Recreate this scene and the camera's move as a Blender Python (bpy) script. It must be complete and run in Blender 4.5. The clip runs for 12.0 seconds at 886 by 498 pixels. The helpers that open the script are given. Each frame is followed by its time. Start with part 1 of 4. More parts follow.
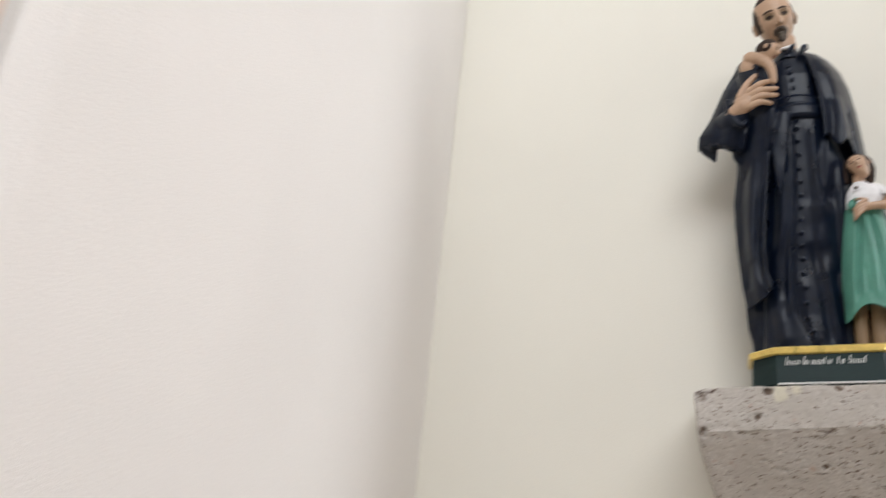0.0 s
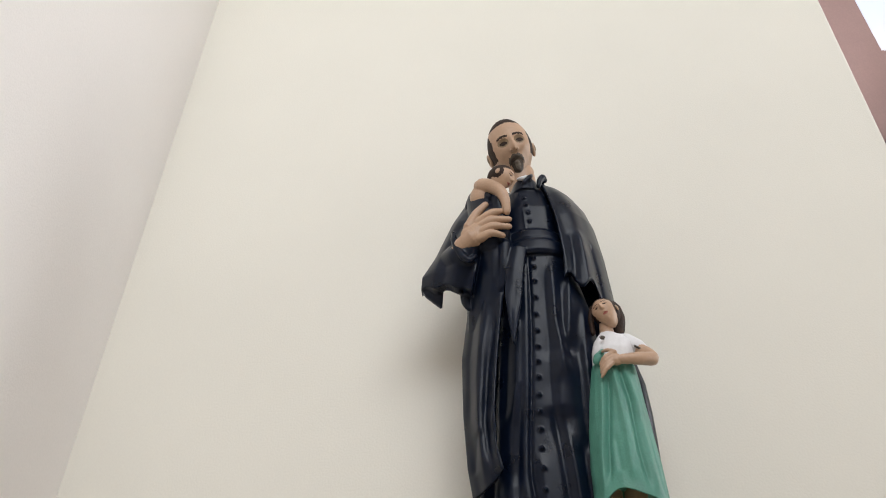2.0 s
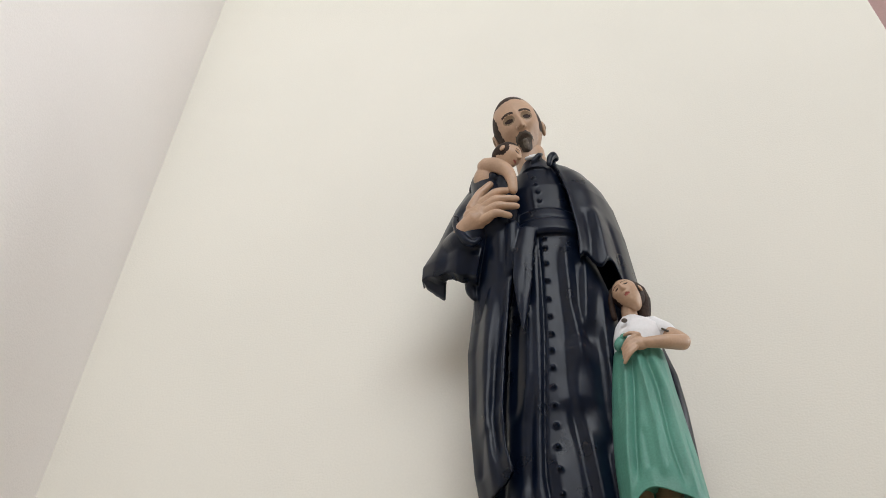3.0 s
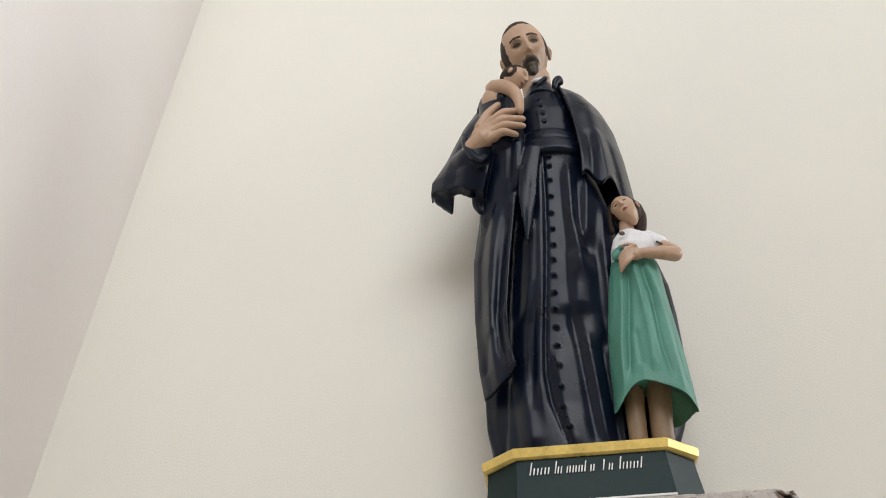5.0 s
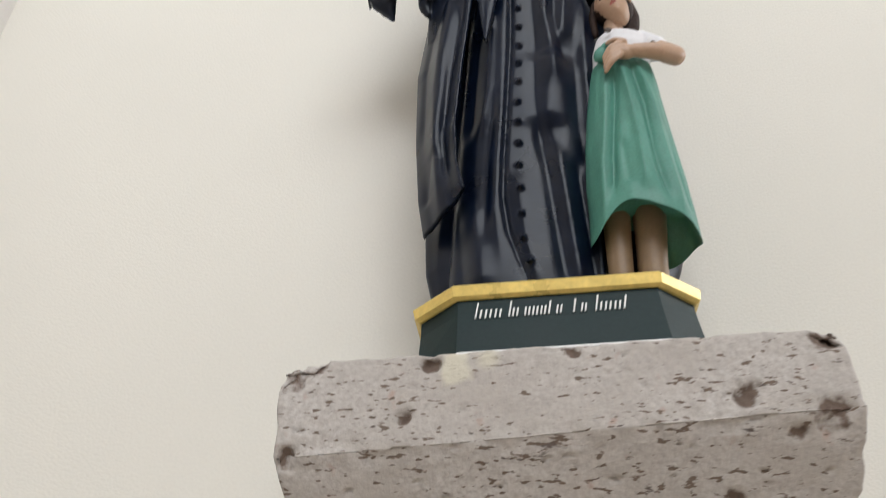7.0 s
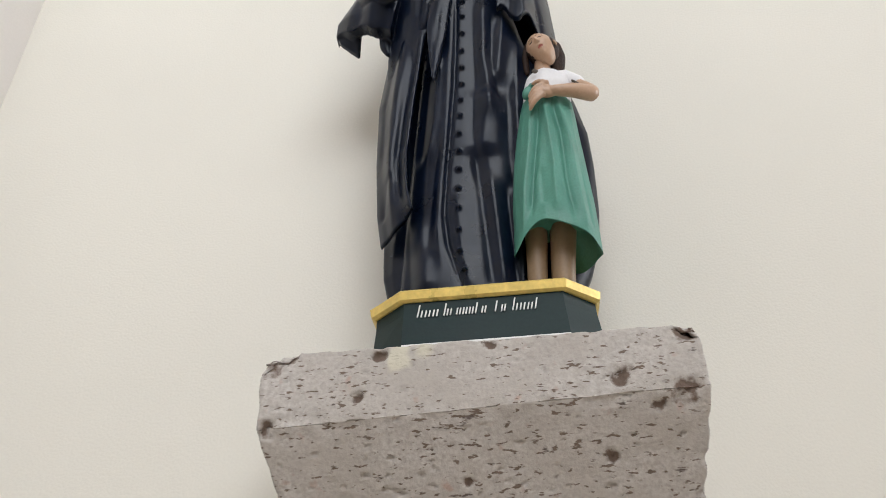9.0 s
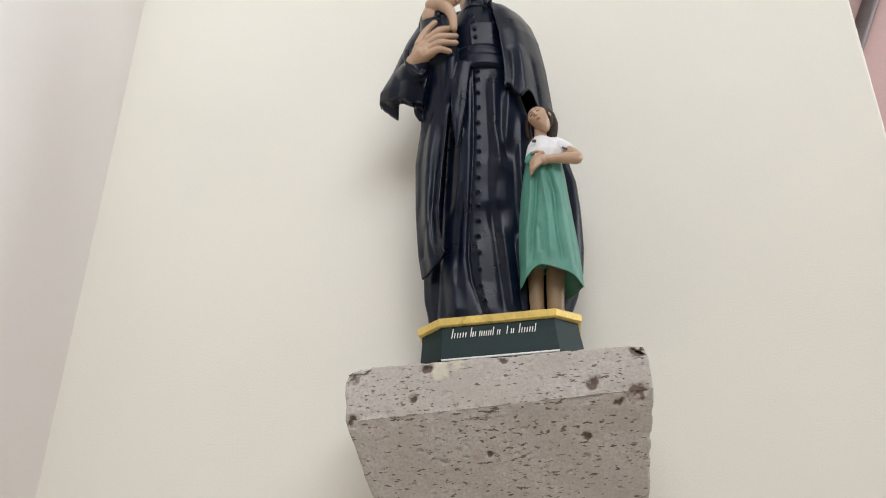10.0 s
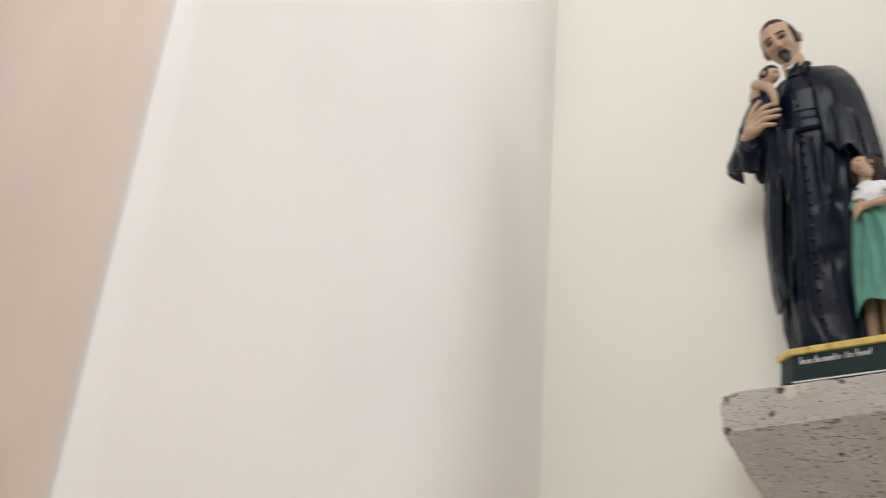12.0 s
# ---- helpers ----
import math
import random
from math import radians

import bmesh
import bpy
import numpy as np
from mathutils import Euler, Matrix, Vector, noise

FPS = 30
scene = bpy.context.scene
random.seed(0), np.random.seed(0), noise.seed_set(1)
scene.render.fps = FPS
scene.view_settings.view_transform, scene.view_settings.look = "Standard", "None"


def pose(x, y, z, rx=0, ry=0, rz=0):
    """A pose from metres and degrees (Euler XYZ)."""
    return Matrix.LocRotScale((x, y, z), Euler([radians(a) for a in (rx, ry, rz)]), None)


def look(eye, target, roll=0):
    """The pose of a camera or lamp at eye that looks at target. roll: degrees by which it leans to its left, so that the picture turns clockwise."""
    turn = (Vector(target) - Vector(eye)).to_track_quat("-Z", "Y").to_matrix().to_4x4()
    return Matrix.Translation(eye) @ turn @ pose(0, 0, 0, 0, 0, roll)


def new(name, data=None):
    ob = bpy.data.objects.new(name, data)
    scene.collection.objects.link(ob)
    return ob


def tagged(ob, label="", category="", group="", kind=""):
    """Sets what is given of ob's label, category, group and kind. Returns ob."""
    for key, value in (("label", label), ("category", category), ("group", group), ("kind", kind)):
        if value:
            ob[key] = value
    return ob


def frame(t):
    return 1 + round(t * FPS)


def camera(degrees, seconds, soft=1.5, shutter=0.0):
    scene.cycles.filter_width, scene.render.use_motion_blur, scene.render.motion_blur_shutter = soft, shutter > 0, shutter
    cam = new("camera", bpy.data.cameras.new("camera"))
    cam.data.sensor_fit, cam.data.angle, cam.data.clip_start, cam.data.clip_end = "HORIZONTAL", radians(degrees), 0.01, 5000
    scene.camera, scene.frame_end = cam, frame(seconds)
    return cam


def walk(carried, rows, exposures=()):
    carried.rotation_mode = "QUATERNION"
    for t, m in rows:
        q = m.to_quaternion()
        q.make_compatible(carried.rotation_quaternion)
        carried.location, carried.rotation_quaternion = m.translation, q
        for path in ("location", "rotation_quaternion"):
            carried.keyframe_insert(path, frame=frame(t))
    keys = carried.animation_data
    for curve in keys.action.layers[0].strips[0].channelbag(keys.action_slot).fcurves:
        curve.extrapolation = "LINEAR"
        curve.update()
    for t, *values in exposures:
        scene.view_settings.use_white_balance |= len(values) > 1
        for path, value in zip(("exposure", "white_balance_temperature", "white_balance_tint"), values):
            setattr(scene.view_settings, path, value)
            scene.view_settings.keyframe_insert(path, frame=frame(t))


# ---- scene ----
from mathutils.bvhtree import BVHTree

cam = camera(58.7, 12.0, soft=0.9, shutter=0.4)
PATH = [
    (0, (-0.339, -2.394, 1.615), (-0.915, -0.625, 2.348), 5.3),
    (0.5, (-0.483, -2.157, 1.714), (-0.645, -0.360, 2.577), 2.2),
    (1, (-0.313, -1.961, 1.711), (-0.407, -0.264, 2.765), 0.9),
    (1.5, (-0.154, -1.830, 1.731), (-0.238, -0.183, 2.863), 0.4),
    (2, (-0.125, -1.720, 1.756), (-0.229, -0.149, 2.990), 0.4),
    (2.5, (-0.124, -1.567, 1.766), (-0.267, -0.069, 3.083), 0.4),
    (3, (-0.061, -1.486, 1.767), (-0.258, -0.001, 3.092), 0.8),
    (5, (-0.097, -1.531, 1.663), (-0.275, 0.055, 2.869), 1.3),
    (5.5, (-0.082, -1.505, 1.666), (-0.248, 0.115, 2.827), 0.8),
    (6, (-0.030, -1.401, 1.669), (-0.203, 0.251, 2.782), 0.9),
    (6.5, (-0.004, -1.266, 1.684), (-0.174, 0.400, 2.777), 1.2),
    (7, (-0.061, -1.113, 1.698), (-0.191, 0.560, 2.786), 1.2),
    (7.2, (-0.087, -1.060, 1.697), (-0.167, 0.605, 2.802), 0.8),
    (9, (0.038, -1.341, 1.615), (-0.095, 0.364, 2.652), 0.5),
    (9.5, (-0.014, -1.597, 1.579), (-0.109, 0.172, 2.506), -0.3),
    (10, (0.058, -1.893, 1.597), (-0.120, -0.092, 2.449), -0.3),
    (10.5, (0.212, -2.118, 1.602), (-0.106, -0.319, 2.416), 0.5),
    (11, (0.296, -2.314, 1.571), (-0.212, -0.552, 2.369), 1.1),
    (11.5, (0.471, -2.462, 1.561), (-0.416, -0.836, 2.317), 3.1),
    (12, (0.613, -2.524, 1.561), (-0.645, -1.158, 2.304), 4.5),
]
walk(cam, [(t, look(eye, target, roll)) for t, eye, target, roll in PATH],
     exposures=[(0.0, 0.0, 6500, 10), (1.0, -0.10, 6500, 10), (2.0, -0.10, 6500, 10), (5.5, -0.02, 6500, 10), (6.5, 0.08, 6380, 10), (9.5, 0.08, 6380, 10), (10.8, -0.04, 6500, 10), (11.5, -0.06, 6350, 10), (12.0, -0.10, 6650, 10)])

# ---- light: soft daylight from unseen windows added on the right-hand side and behind ----
world = bpy.data.worlds.new("sky")
scene.world = world
world.use_nodes = True
wn = world.node_tree
sky = wn.nodes.new("ShaderNodeTexSky")
sky.sky_type = "NISHITA"
sky.sun_disc = False
sky.sun_elevation, sky.sun_rotation = radians(50), radians(120)
wn.nodes["Background"].inputs["Strength"].default_value = 0.1
wn.links.new(sky.outputs["Color"], wn.nodes["Background"].inputs["Color"])


def window_light(name, eye, target, sx, sy, watts, colour):
    data = bpy.data.lights.new(name, "AREA")
    data.shape, data.size, data.size_y = "RECTANGLE", sx, sy
    data.energy, data.color = watts, colour
    ob = new(name, data)
    ob.matrix_world = look(eye, target)
    return ob


window_light("unseen_window_daylight", (5.93, 0.72, 4.2), (-1.1, -0.9, 2.6), 1.9, 3.4, 165, (0.97, 0.985, 1.0))
window_light("unseen_window_daylight", (0.9, -4.93, 5.6), (-0.8, -1.0, 2.3), 5.4, 2.5, 222, (0.975, 0.995, 1.0))

# ---- materials ----


def material(name, base, rough=0.6, metal=0.0, vary=0.06, scale=6.0, fine=120.0, bump=0.05, tint=None, coat=0.0, spec=0.5, dist=0.01):
    """Paint or plaster with two scales of variation and a fine relief."""
    m = bpy.data.materials.new(name)
    m.use_nodes = True
    t = m.node_tree
    b = t.nodes["Principled BSDF"]
    co = t.nodes.new("ShaderNodeTexCoord")
    big, small = t.nodes.new("ShaderNodeTexNoise"), t.nodes.new("ShaderNodeTexNoise")
    big.inputs["Scale"].default_value, big.inputs["Detail"].default_value = scale, 5
    small.inputs["Scale"].default_value, small.inputs["Detail"].default_value = fine, 3
    for n in (big, small):
        t.links.new(co.outputs["Object"], n.inputs["Vector"])
    mix = t.nodes.new("ShaderNodeMixRGB")
    dark = tuple(c * (1 - 2 * vary) for c in base) if tint is None else tint
    mix.inputs["Color1"].default_value = (*dark, 1)
    mix.inputs["Color2"].default_value = (*base, 1)
    ramp = t.nodes.new("ShaderNodeMapRange")
    ramp.inputs["From Min"].default_value, ramp.inputs["From Max"].default_value = 0.35, 0.62
    t.links.new(big.outputs["Fac"], ramp.inputs["Value"])
    t.links.new(ramp.outputs["Result"], mix.inputs["Fac"])
    mul = t.nodes.new("ShaderNodeMixRGB")
    mul.blend_type = "MULTIPLY"
    mul.inputs["Fac"].default_value = min(1.0, vary * 4)
    t.links.new(mix.outputs["Color"], mul.inputs["Color1"])
    t.links.new(small.outputs["Fac"], mul.inputs["Color2"])
    gain = t.nodes.new("ShaderNodeMixRGB")
    gain.blend_type = "MULTIPLY"
    gain.inputs["Fac"].default_value = 1
    k = 1 + min(1.0, vary * 4) * 0.5
    gain.inputs["Color2"].default_value = (k, k, k, 1)
    t.links.new(mul.outputs["Color"], gain.inputs["Color1"])
    t.links.new(gain.outputs["Color"], b.inputs["Base Color"])
    b.inputs["Metallic"].default_value = metal
    b.inputs["Specular IOR Level"].default_value = spec
    b.inputs["Coat Weight"].default_value = coat
    b.inputs["Coat Roughness"].default_value = 0.2
    rr = t.nodes.new("ShaderNodeMapRange")
    rr.inputs["To Min"].default_value, rr.inputs["To Max"].default_value = max(0.05, rough - 0.1), min(1, rough + 0.1)
    t.links.new(big.outputs["Fac"], rr.inputs["Value"])
    t.links.new(rr.outputs["Result"], b.inputs["Roughness"])
    bp = t.nodes.new("ShaderNodeBump")
    bp.inputs["Strength"].default_value, bp.inputs["Distance"].default_value = bump, dist
    t.links.new(small.outputs["Fac"], bp.inputs["Height"])
    t.links.new(bp.outputs["Normal"], b.inputs["Normal"])
    return m


PLASTER = material("cream_plaster", (0.815, 0.785, 0.705), 0.75, vary=0.02, scale=1.3, fine=210, bump=0.09)
# the side wall's copy of the plaster: daylight and pink bounce put into its colour
PLASTER_LIT = material("lit_cream_plaster", (0.875, 0.84, 0.815), 0.75, vary=0.02, scale=1.5, fine=210, bump=0.09)
PINK_WALL = material("pink_plaster", (0.60, 0.41, 0.39), 0.8, vary=0.04, scale=2, fine=90, bump=0.08)
PEACH_WALL = material("peach_plaster", (0.89, 0.76, 0.68), 0.8, vary=0.03, scale=2, fine=90, bump=0.08)
# unseen hall walls and floor, kept pale so that they fill the shadows
HALL_WALL = material("beige_plaster", (0.56, 0.52, 0.47), 0.8, vary=0.05, scale=2, fine=90, bump=0.08)
FLOOR_TILE = material("floor_tile", (0.56, 0.51, 0.44), 0.5, vary=0.06, scale=3, fine=60)
CEILING_PAINT = material("ceiling_paint", (0.82, 0.81, 0.80), 0.8, vary=0.02, scale=2)
CLOTH_BLACK = material("black_painted_cloth", (0.0034, 0.0076, 0.0205), 0.30, vary=0.15, scale=14, fine=60, bump=0.03, spec=0.24, dist=0.004)
SKIN = material("painted_skin", (0.50, 0.325, 0.215), 0.42, vary=0.06, scale=20, fine=200, bump=0.04, dist=0.003)
# darker skin for the legs, also painted as shade round eyes and in ears
SKIN_LEG_SHADE = material("painted_leg_and_shade_skin", (0.24, 0.16, 0.092), 0.45, vary=0.06, scale=20, fine=200, bump=0.04, dist=0.003)
HAIR = material("painted_hair", (0.050, 0.028, 0.020), 0.65, spec=0.25, vary=0.2, scale=40, fine=220, bump=0.25, dist=0.004)
BEARD = material("painted_beard", (0.11, 0.085, 0.065), 0.6, vary=0.2, scale=40, fine=220, bump=0.25, dist=0.004)
GREEN_CLOTH = material("green_painted_cloth", (0.085, 0.27, 0.205), 0.5, vary=0.07, scale=16, fine=260, bump=0.15, dist=0.004)
WHITE_CLOTH = material("white_painted_cloth", (0.78, 0.77, 0.78), 0.55, vary=0.03, scale=20, fine=240, bump=0.1, dist=0.003)
DARK_GREEN = material("dark_green_paint", (0.010, 0.026, 0.026), 0.45, vary=0.08, scale=12, fine=200, bump=0.05, dist=0.003, spec=0.2)
GOLD = material("gold_paint", (0.92, 0.68, 0.20), 0.30, metal=0.25, vary=0.08, scale=25, fine=150, bump=0.1, dist=0.003)
WHITE_PAINT = material("white_paint", (0.85, 0.85, 0.83), 0.4, vary=0.03, scale=20)
GREY_BEARD = material("painted_grey_beard", (0.22, 0.185, 0.15), 0.55, vary=0.2, scale=40, fine=220, bump=0.25, dist=0.004)
LIP_PAINT = material("red_lip_paint", (0.36, 0.10, 0.08), 0.4, vary=0.06, scale=20)
LAMP_BLACK = material("brown_metal", (0.13, 0.10, 0.095), 0.5, vary=0.1, scale=15)


def stone_material():
    """Grey-pink volcanic tuff with dark flecks and pits."""
    m = bpy.data.materials.new("volcanic_tuff")
    m.use_nodes = True
    t = m.node_tree
    b = t.nodes["Principled BSDF"]
    b.inputs["Roughness"].default_value = 0.9
    b.inputs["Specular IOR Level"].default_value = 0.25
    co = t.nodes.new("ShaderNodeTexCoord")

    def noise_node(scale, detail=4, stretch=(1, 1, 1)):
        mp = t.nodes.new("ShaderNodeMapping")
        mp.inputs["Scale"].default_value = stretch
        t.links.new(co.outputs["Object"], mp.inputs["Vector"])
        n = t.nodes.new("ShaderNodeTexNoise")
        n.inputs["Scale"].default_value, n.inputs["Detail"].default_value = scale, detail
        t.links.new(mp.outputs["Vector"], n.inputs["Vector"])
        return n.outputs["Fac"]

    def band(src, lo, hi):
        r = t.nodes.new("ShaderNodeMapRange")
        r.inputs["From Min"].default_value, r.inputs["From Max"].default_value = lo, hi
        t.links.new(src, r.inputs["Value"])
        return r.outputs["Result"]

    def mixed(fac, a, c):
        n = t.nodes.new("ShaderNodeMixRGB")
        t.links.new(fac, n.inputs["Fac"])
        for key, v in (("Color1", a), ("Color2", c)):
            if isinstance(v, tuple):
                n.inputs[key].default_value = (*v, 1)
            else:
                t.links.new(v, n.inputs[key])
        return n.outputs["Color"]

    flat = (0.75, 1.0, 2.4)
    base = mixed(band(noise_node(9, 6), 0.35, 0.65), (0.475, 0.435, 0.39), (0.59, 0.555, 0.52))
    base = mixed(band(noise_node(150, 2), 0.3, 0.7), (0.45, 0.41, 0.375), base)
    base = mixed(band(noise_node(30, 3), 0.67, 0.76), base, (0.46, 0.35, 0.30))
    def uneven(scale, detail, patch, amount):
        n = t.nodes.new("ShaderNodeMath")
        n.operation = "MULTIPLY_ADD"
        t.links.new(noise_node(patch, 2), n.inputs[0])
        n.inputs[1].default_value = amount
        t.links.new(noise_node(scale, detail, flat), n.inputs[2])
        return n.outputs[0]

    flecks = band(uneven(85, 2, 14, 0.30), 0.775, 0.83)
    base = mixed(flecks, base, (0.19, 0.145, 0.115))
    big = band(uneven(36, 3, 7, 0.22), 0.815, 0.85)
    base = mixed(big, base, (0.15, 0.12, 0.105))
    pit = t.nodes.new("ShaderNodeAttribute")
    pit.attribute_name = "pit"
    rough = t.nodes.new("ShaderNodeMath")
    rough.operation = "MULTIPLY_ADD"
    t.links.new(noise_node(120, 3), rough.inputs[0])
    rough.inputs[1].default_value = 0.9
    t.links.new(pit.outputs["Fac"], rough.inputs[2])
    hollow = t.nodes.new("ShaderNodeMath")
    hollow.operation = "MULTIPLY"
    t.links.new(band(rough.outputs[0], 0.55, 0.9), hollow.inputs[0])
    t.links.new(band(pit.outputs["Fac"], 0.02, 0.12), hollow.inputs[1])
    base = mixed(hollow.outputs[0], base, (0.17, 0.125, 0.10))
    spill = t.nodes.new("ShaderNodeAttribute")
    spill.attribute_name = "spill"
    base = mixed(spill.outputs["Fac"], base, (0.66, 0.62, 0.50))
    t.links.new(base, b.inputs["Base Color"])
    add = t.nodes.new("ShaderNodeMath")
    add.operation = "MAXIMUM"
    t.links.new(flecks, add.inputs[0])
    t.links.new(big, add.inputs[1])
    sub = t.nodes.new("ShaderNodeMath")
    sub.operation = "SUBTRACT"
    t.links.new(noise_node(200, 3), sub.inputs[0])
    t.links.new(add.outputs[0], sub.inputs[1])
    bp = t.nodes.new("ShaderNodeBump")
    bp.inputs["Strength"].default_value, bp.inputs["Distance"].default_value = 0.32, 0.004
    t.links.new(sub.outputs[0], bp.inputs["Height"])
    t.links.new(bp.outputs["Normal"], b.inputs["Normal"])
    return m


STONE = stone_material()

# ---- mesh helpers ----


def mesh_object(name, bm, mats, parent=None, label="", smooth=False):
    me = bpy.data.meshes.new(name)
    bm.normal_update()
    bm.to_mesh(me)
    bm.free()
    for m in mats if isinstance(mats, (list, tuple)) else [mats]:
        me.materials.append(m)
    if smooth:
        for p in me.polygons:
            p.use_smooth = True
    ob = new(name, me)
    if parent is not None:
        ob.parent = parent
    if label:
        ob["label"] = label
    return ob


def part(name, bm, mat, parent, label="", smooth=False):
    return mesh_object(name, bm, mat, parent, label, smooth)


def add_box(bm, x0, x1, y0, y1, z0, z1, mat=0):
    v = [bm.verts.new(p) for p in ((x0, y0, z0), (x1, y0, z0), (x1, y1, z0), (x0, y1, z0), (x0, y0, z1), (x1, y0, z1), (x1, y1, z1), (x0, y1, z1))]
    for f in ((3, 2, 1, 0), (4, 5, 6, 7), (0, 1, 5, 4), (1, 2, 6, 5), (2, 3, 7, 6), (3, 0, 4, 7)):
        bm.faces.new([v[i] for i in f]).material_index = mat
    return v


def box(*size, bevel=0.0):
    bm = bmesh.new()
    add_box(bm, *size)
    if bevel:
        bmesh.ops.bevel(bm, geom=bm.edges[:], offset=bevel, segments=2, affect="EDGES", profile=0.5)
    return bm


def prism(points, z0, z1):
    """An upright prism over an outline in plan."""
    bm = bmesh.new()
    lo, hi = [bm.verts.new((x, y, z0)) for x, y in points], [bm.verts.new((x, y, z1)) for x, y in points]
    bm.faces.new(lo[::-1])
    bm.faces.new(hi)
    for i in range(len(points)):
        j = (i + 1) % len(points)
        bm.faces.new((lo[i], lo[j], hi[j], hi[i]))
    return bm


def structure(name, bm, mat, label, category):
    return tagged(mesh_object(name, bm, mat), label, category, kind="structure")


# ---- the room ----
XL, XR, LEAN = -1.125, 1.07, 0.0135
# back wall of the recess, with its slightly leaning edges, butted to the side wall
bm = bmesh.new()
z_top = 7.0
pts = []
for y in (0.0, 0.3):
    for z in (0.0, z_top):
        pts.append([bm.verts.new((XL + LEAN * (z - 2.5), y, z)), bm.verts.new((XR + 0.008 * (z - 2.5), y, z))])
(a, b), (c, d), (e, f), (g, h) = pts
for quad in ((a, b, d, c), (f, e, g, h), (b, f, h, d), (e, a, c, g), (c, d, h, g), (a, e, f, b)):
    bm.faces.new(quad)
bmesh.ops.bevel(bm, geom=[ed for ed in bm.edges if abs(ed.verts[0].co.z - ed.verts[1].co.z) > 1 and ed.verts[0].co.x > 0], offset=0.012, segments=3, affect="EDGES", profile=0.5)
structure("wall_north", bm, PLASTER, "cream painted plaster wall behind the statue", "wall")

# left side wall: a deep reveal that ends in a rounded outer corner
EDGE_Y = -1.70
bm = bmesh.new()
# slight swell added to the shape so that the wall shades darker towards the corner
swell = [(-0.02 * k, 0.018 * math.sin(math.pi / 2 * k / 15)) for k in range(1, 16)] + [(-0.30 - 0.05 * k, 0.018 * math.cos(math.pi / 2 * k / 24) ** 2) for k in range(1, 24)]
outline = [(0.0, 0.3), (0.0, 0.0)] + [(x, y) for y, x in swell] + [(0.0, EDGE_Y), (-0.016, EDGE_Y - 0.06), (-0.05, EDGE_Y - 0.06), (-0.05, 0.3)]
lo = [bm.verts.new((XL + LEAN * -2.5 + x, y, 0)) for x, y in outline]
hi = [bm.verts.new((XL + LEAN * 4.5 + x, y, z_top)) for x, y in outline]
bm.faces.new(lo)
bm.faces.new(hi[::-1])
for i in range(len(outline)):
    j = (i + 1) % len(outline)
    bm.faces.new((lo[j], lo[i], hi[i], hi[j]))
bmesh.ops.bevel(bm, geom=[ed for ed in bm.edges if abs(ed.verts[0].co.z - ed.verts[1].co.z) > 1 and ed.verts[0].co.y < EDGE_Y + 0.01], offset=0.006, segments=3, affect="EDGES", profile=0.5)
structure("wall_west", bm, PLASTER_LIT, "plaster side wall of the recess with daylight and bounce tinted in and a worn outer corner", "wall")

# the hall wall that carries on from the corner, leaning with it
bm = bmesh.new()
for x0, x1, y0, y1 in ((-2.80, -0.052, EDGE_Y - 0.055, EDGE_Y + 0.2),):
    lo = [bm.verts.new((XL - LEAN * 2.5 * (x > -1) + x, y, 0)) for x, y in ((x0, y0), (x1, y0), (x1, y1), (x0, y1))]
    hi = [bm.verts.new((XL + LEAN * 4.5 * (x > -1) + x, y, z_top)) for x, y in ((x0, y0), (x1, y0), (x1, y1), (x0, y1))]
    bm.faces.new(lo[::-1])
    bm.faces.new(hi)
    for i in range(4):
        j = (i + 1) % 4
        bm.faces.new((lo[i], lo[j], hi[j], hi[i]))
structure("wall_hall", bm, PEACH_WALL, "peach plaster wall beyond the corner of the recess", "wall")
structure("floor", box(-4.2, 6.2, -5.2, 1.95, -0.1, 0.0), FLOOR_TILE, "unseen tiled floor of the hall, pale beige to bounce light", "floor")
structure("ceiling", box(-4.2, 6.2, -5.2, 1.95, 7.0, 7.15), CEILING_PAINT, "painted ceiling of the hall", "ceiling")
structure("wall_outer", box(-4.2, -4.0, -5.0, 1.75, 0.0, 7.0), HALL_WALL, "unseen beige plaster wall that closes the hall", "wall")


def wall_with_window(name, along, at, thick, a0, a1, o0, o1, z0, z1, mat, label):
    """A wall with one window opening through it; along is the axis it runs along."""
    bm = bmesh.new()
    for s0, s1, h0, h1 in ((a0, o0, 0, 7.0), (o1, a1, 0, 7.0), (o0, o1, 0, z0), (o0, o1, z1, 7.0)):
        if along == "y":
            add_box(bm, at, at + thick, s0, s1, h0, h1)
        else:
            add_box(bm, s0, s1, at, at + thick, h0, h1)
    return structure(name, bm, mat, label, "wall")


wall_with_window("wall_far", "x", 1.75, 0.2, -4.2, 6.2, 2.55, 3.6, 6.03, 6.9, PINK_WALL, "dusky pink plaster wall beyond the recess")
# unseen walls, with openings added where the daylight lamps stand
wall_with_window("wall_east", "y", 6.0, 0.2, -5.0, 1.75, -0.3, 1.7, 2.4, 6.0, HALL_WALL, "unseen beige plaster wall with a tall opening for the added daylight")
wall_with_window("wall_south", "x", -5.2, 0.2, -4.2, 6.2, -1.7, 3.5, 4.3, 6.9, HALL_WALL, "unseen beige plaster wall with a wide opening for the added daylight")

# ---- the corbel ----
CORBEL = Matrix.Translation((0.009, -0.293, 1.994)) @ pose(0, 0, 0, 0, 0, -2.4) @ pose(0, 0, 0, 0, -2.4, 0)


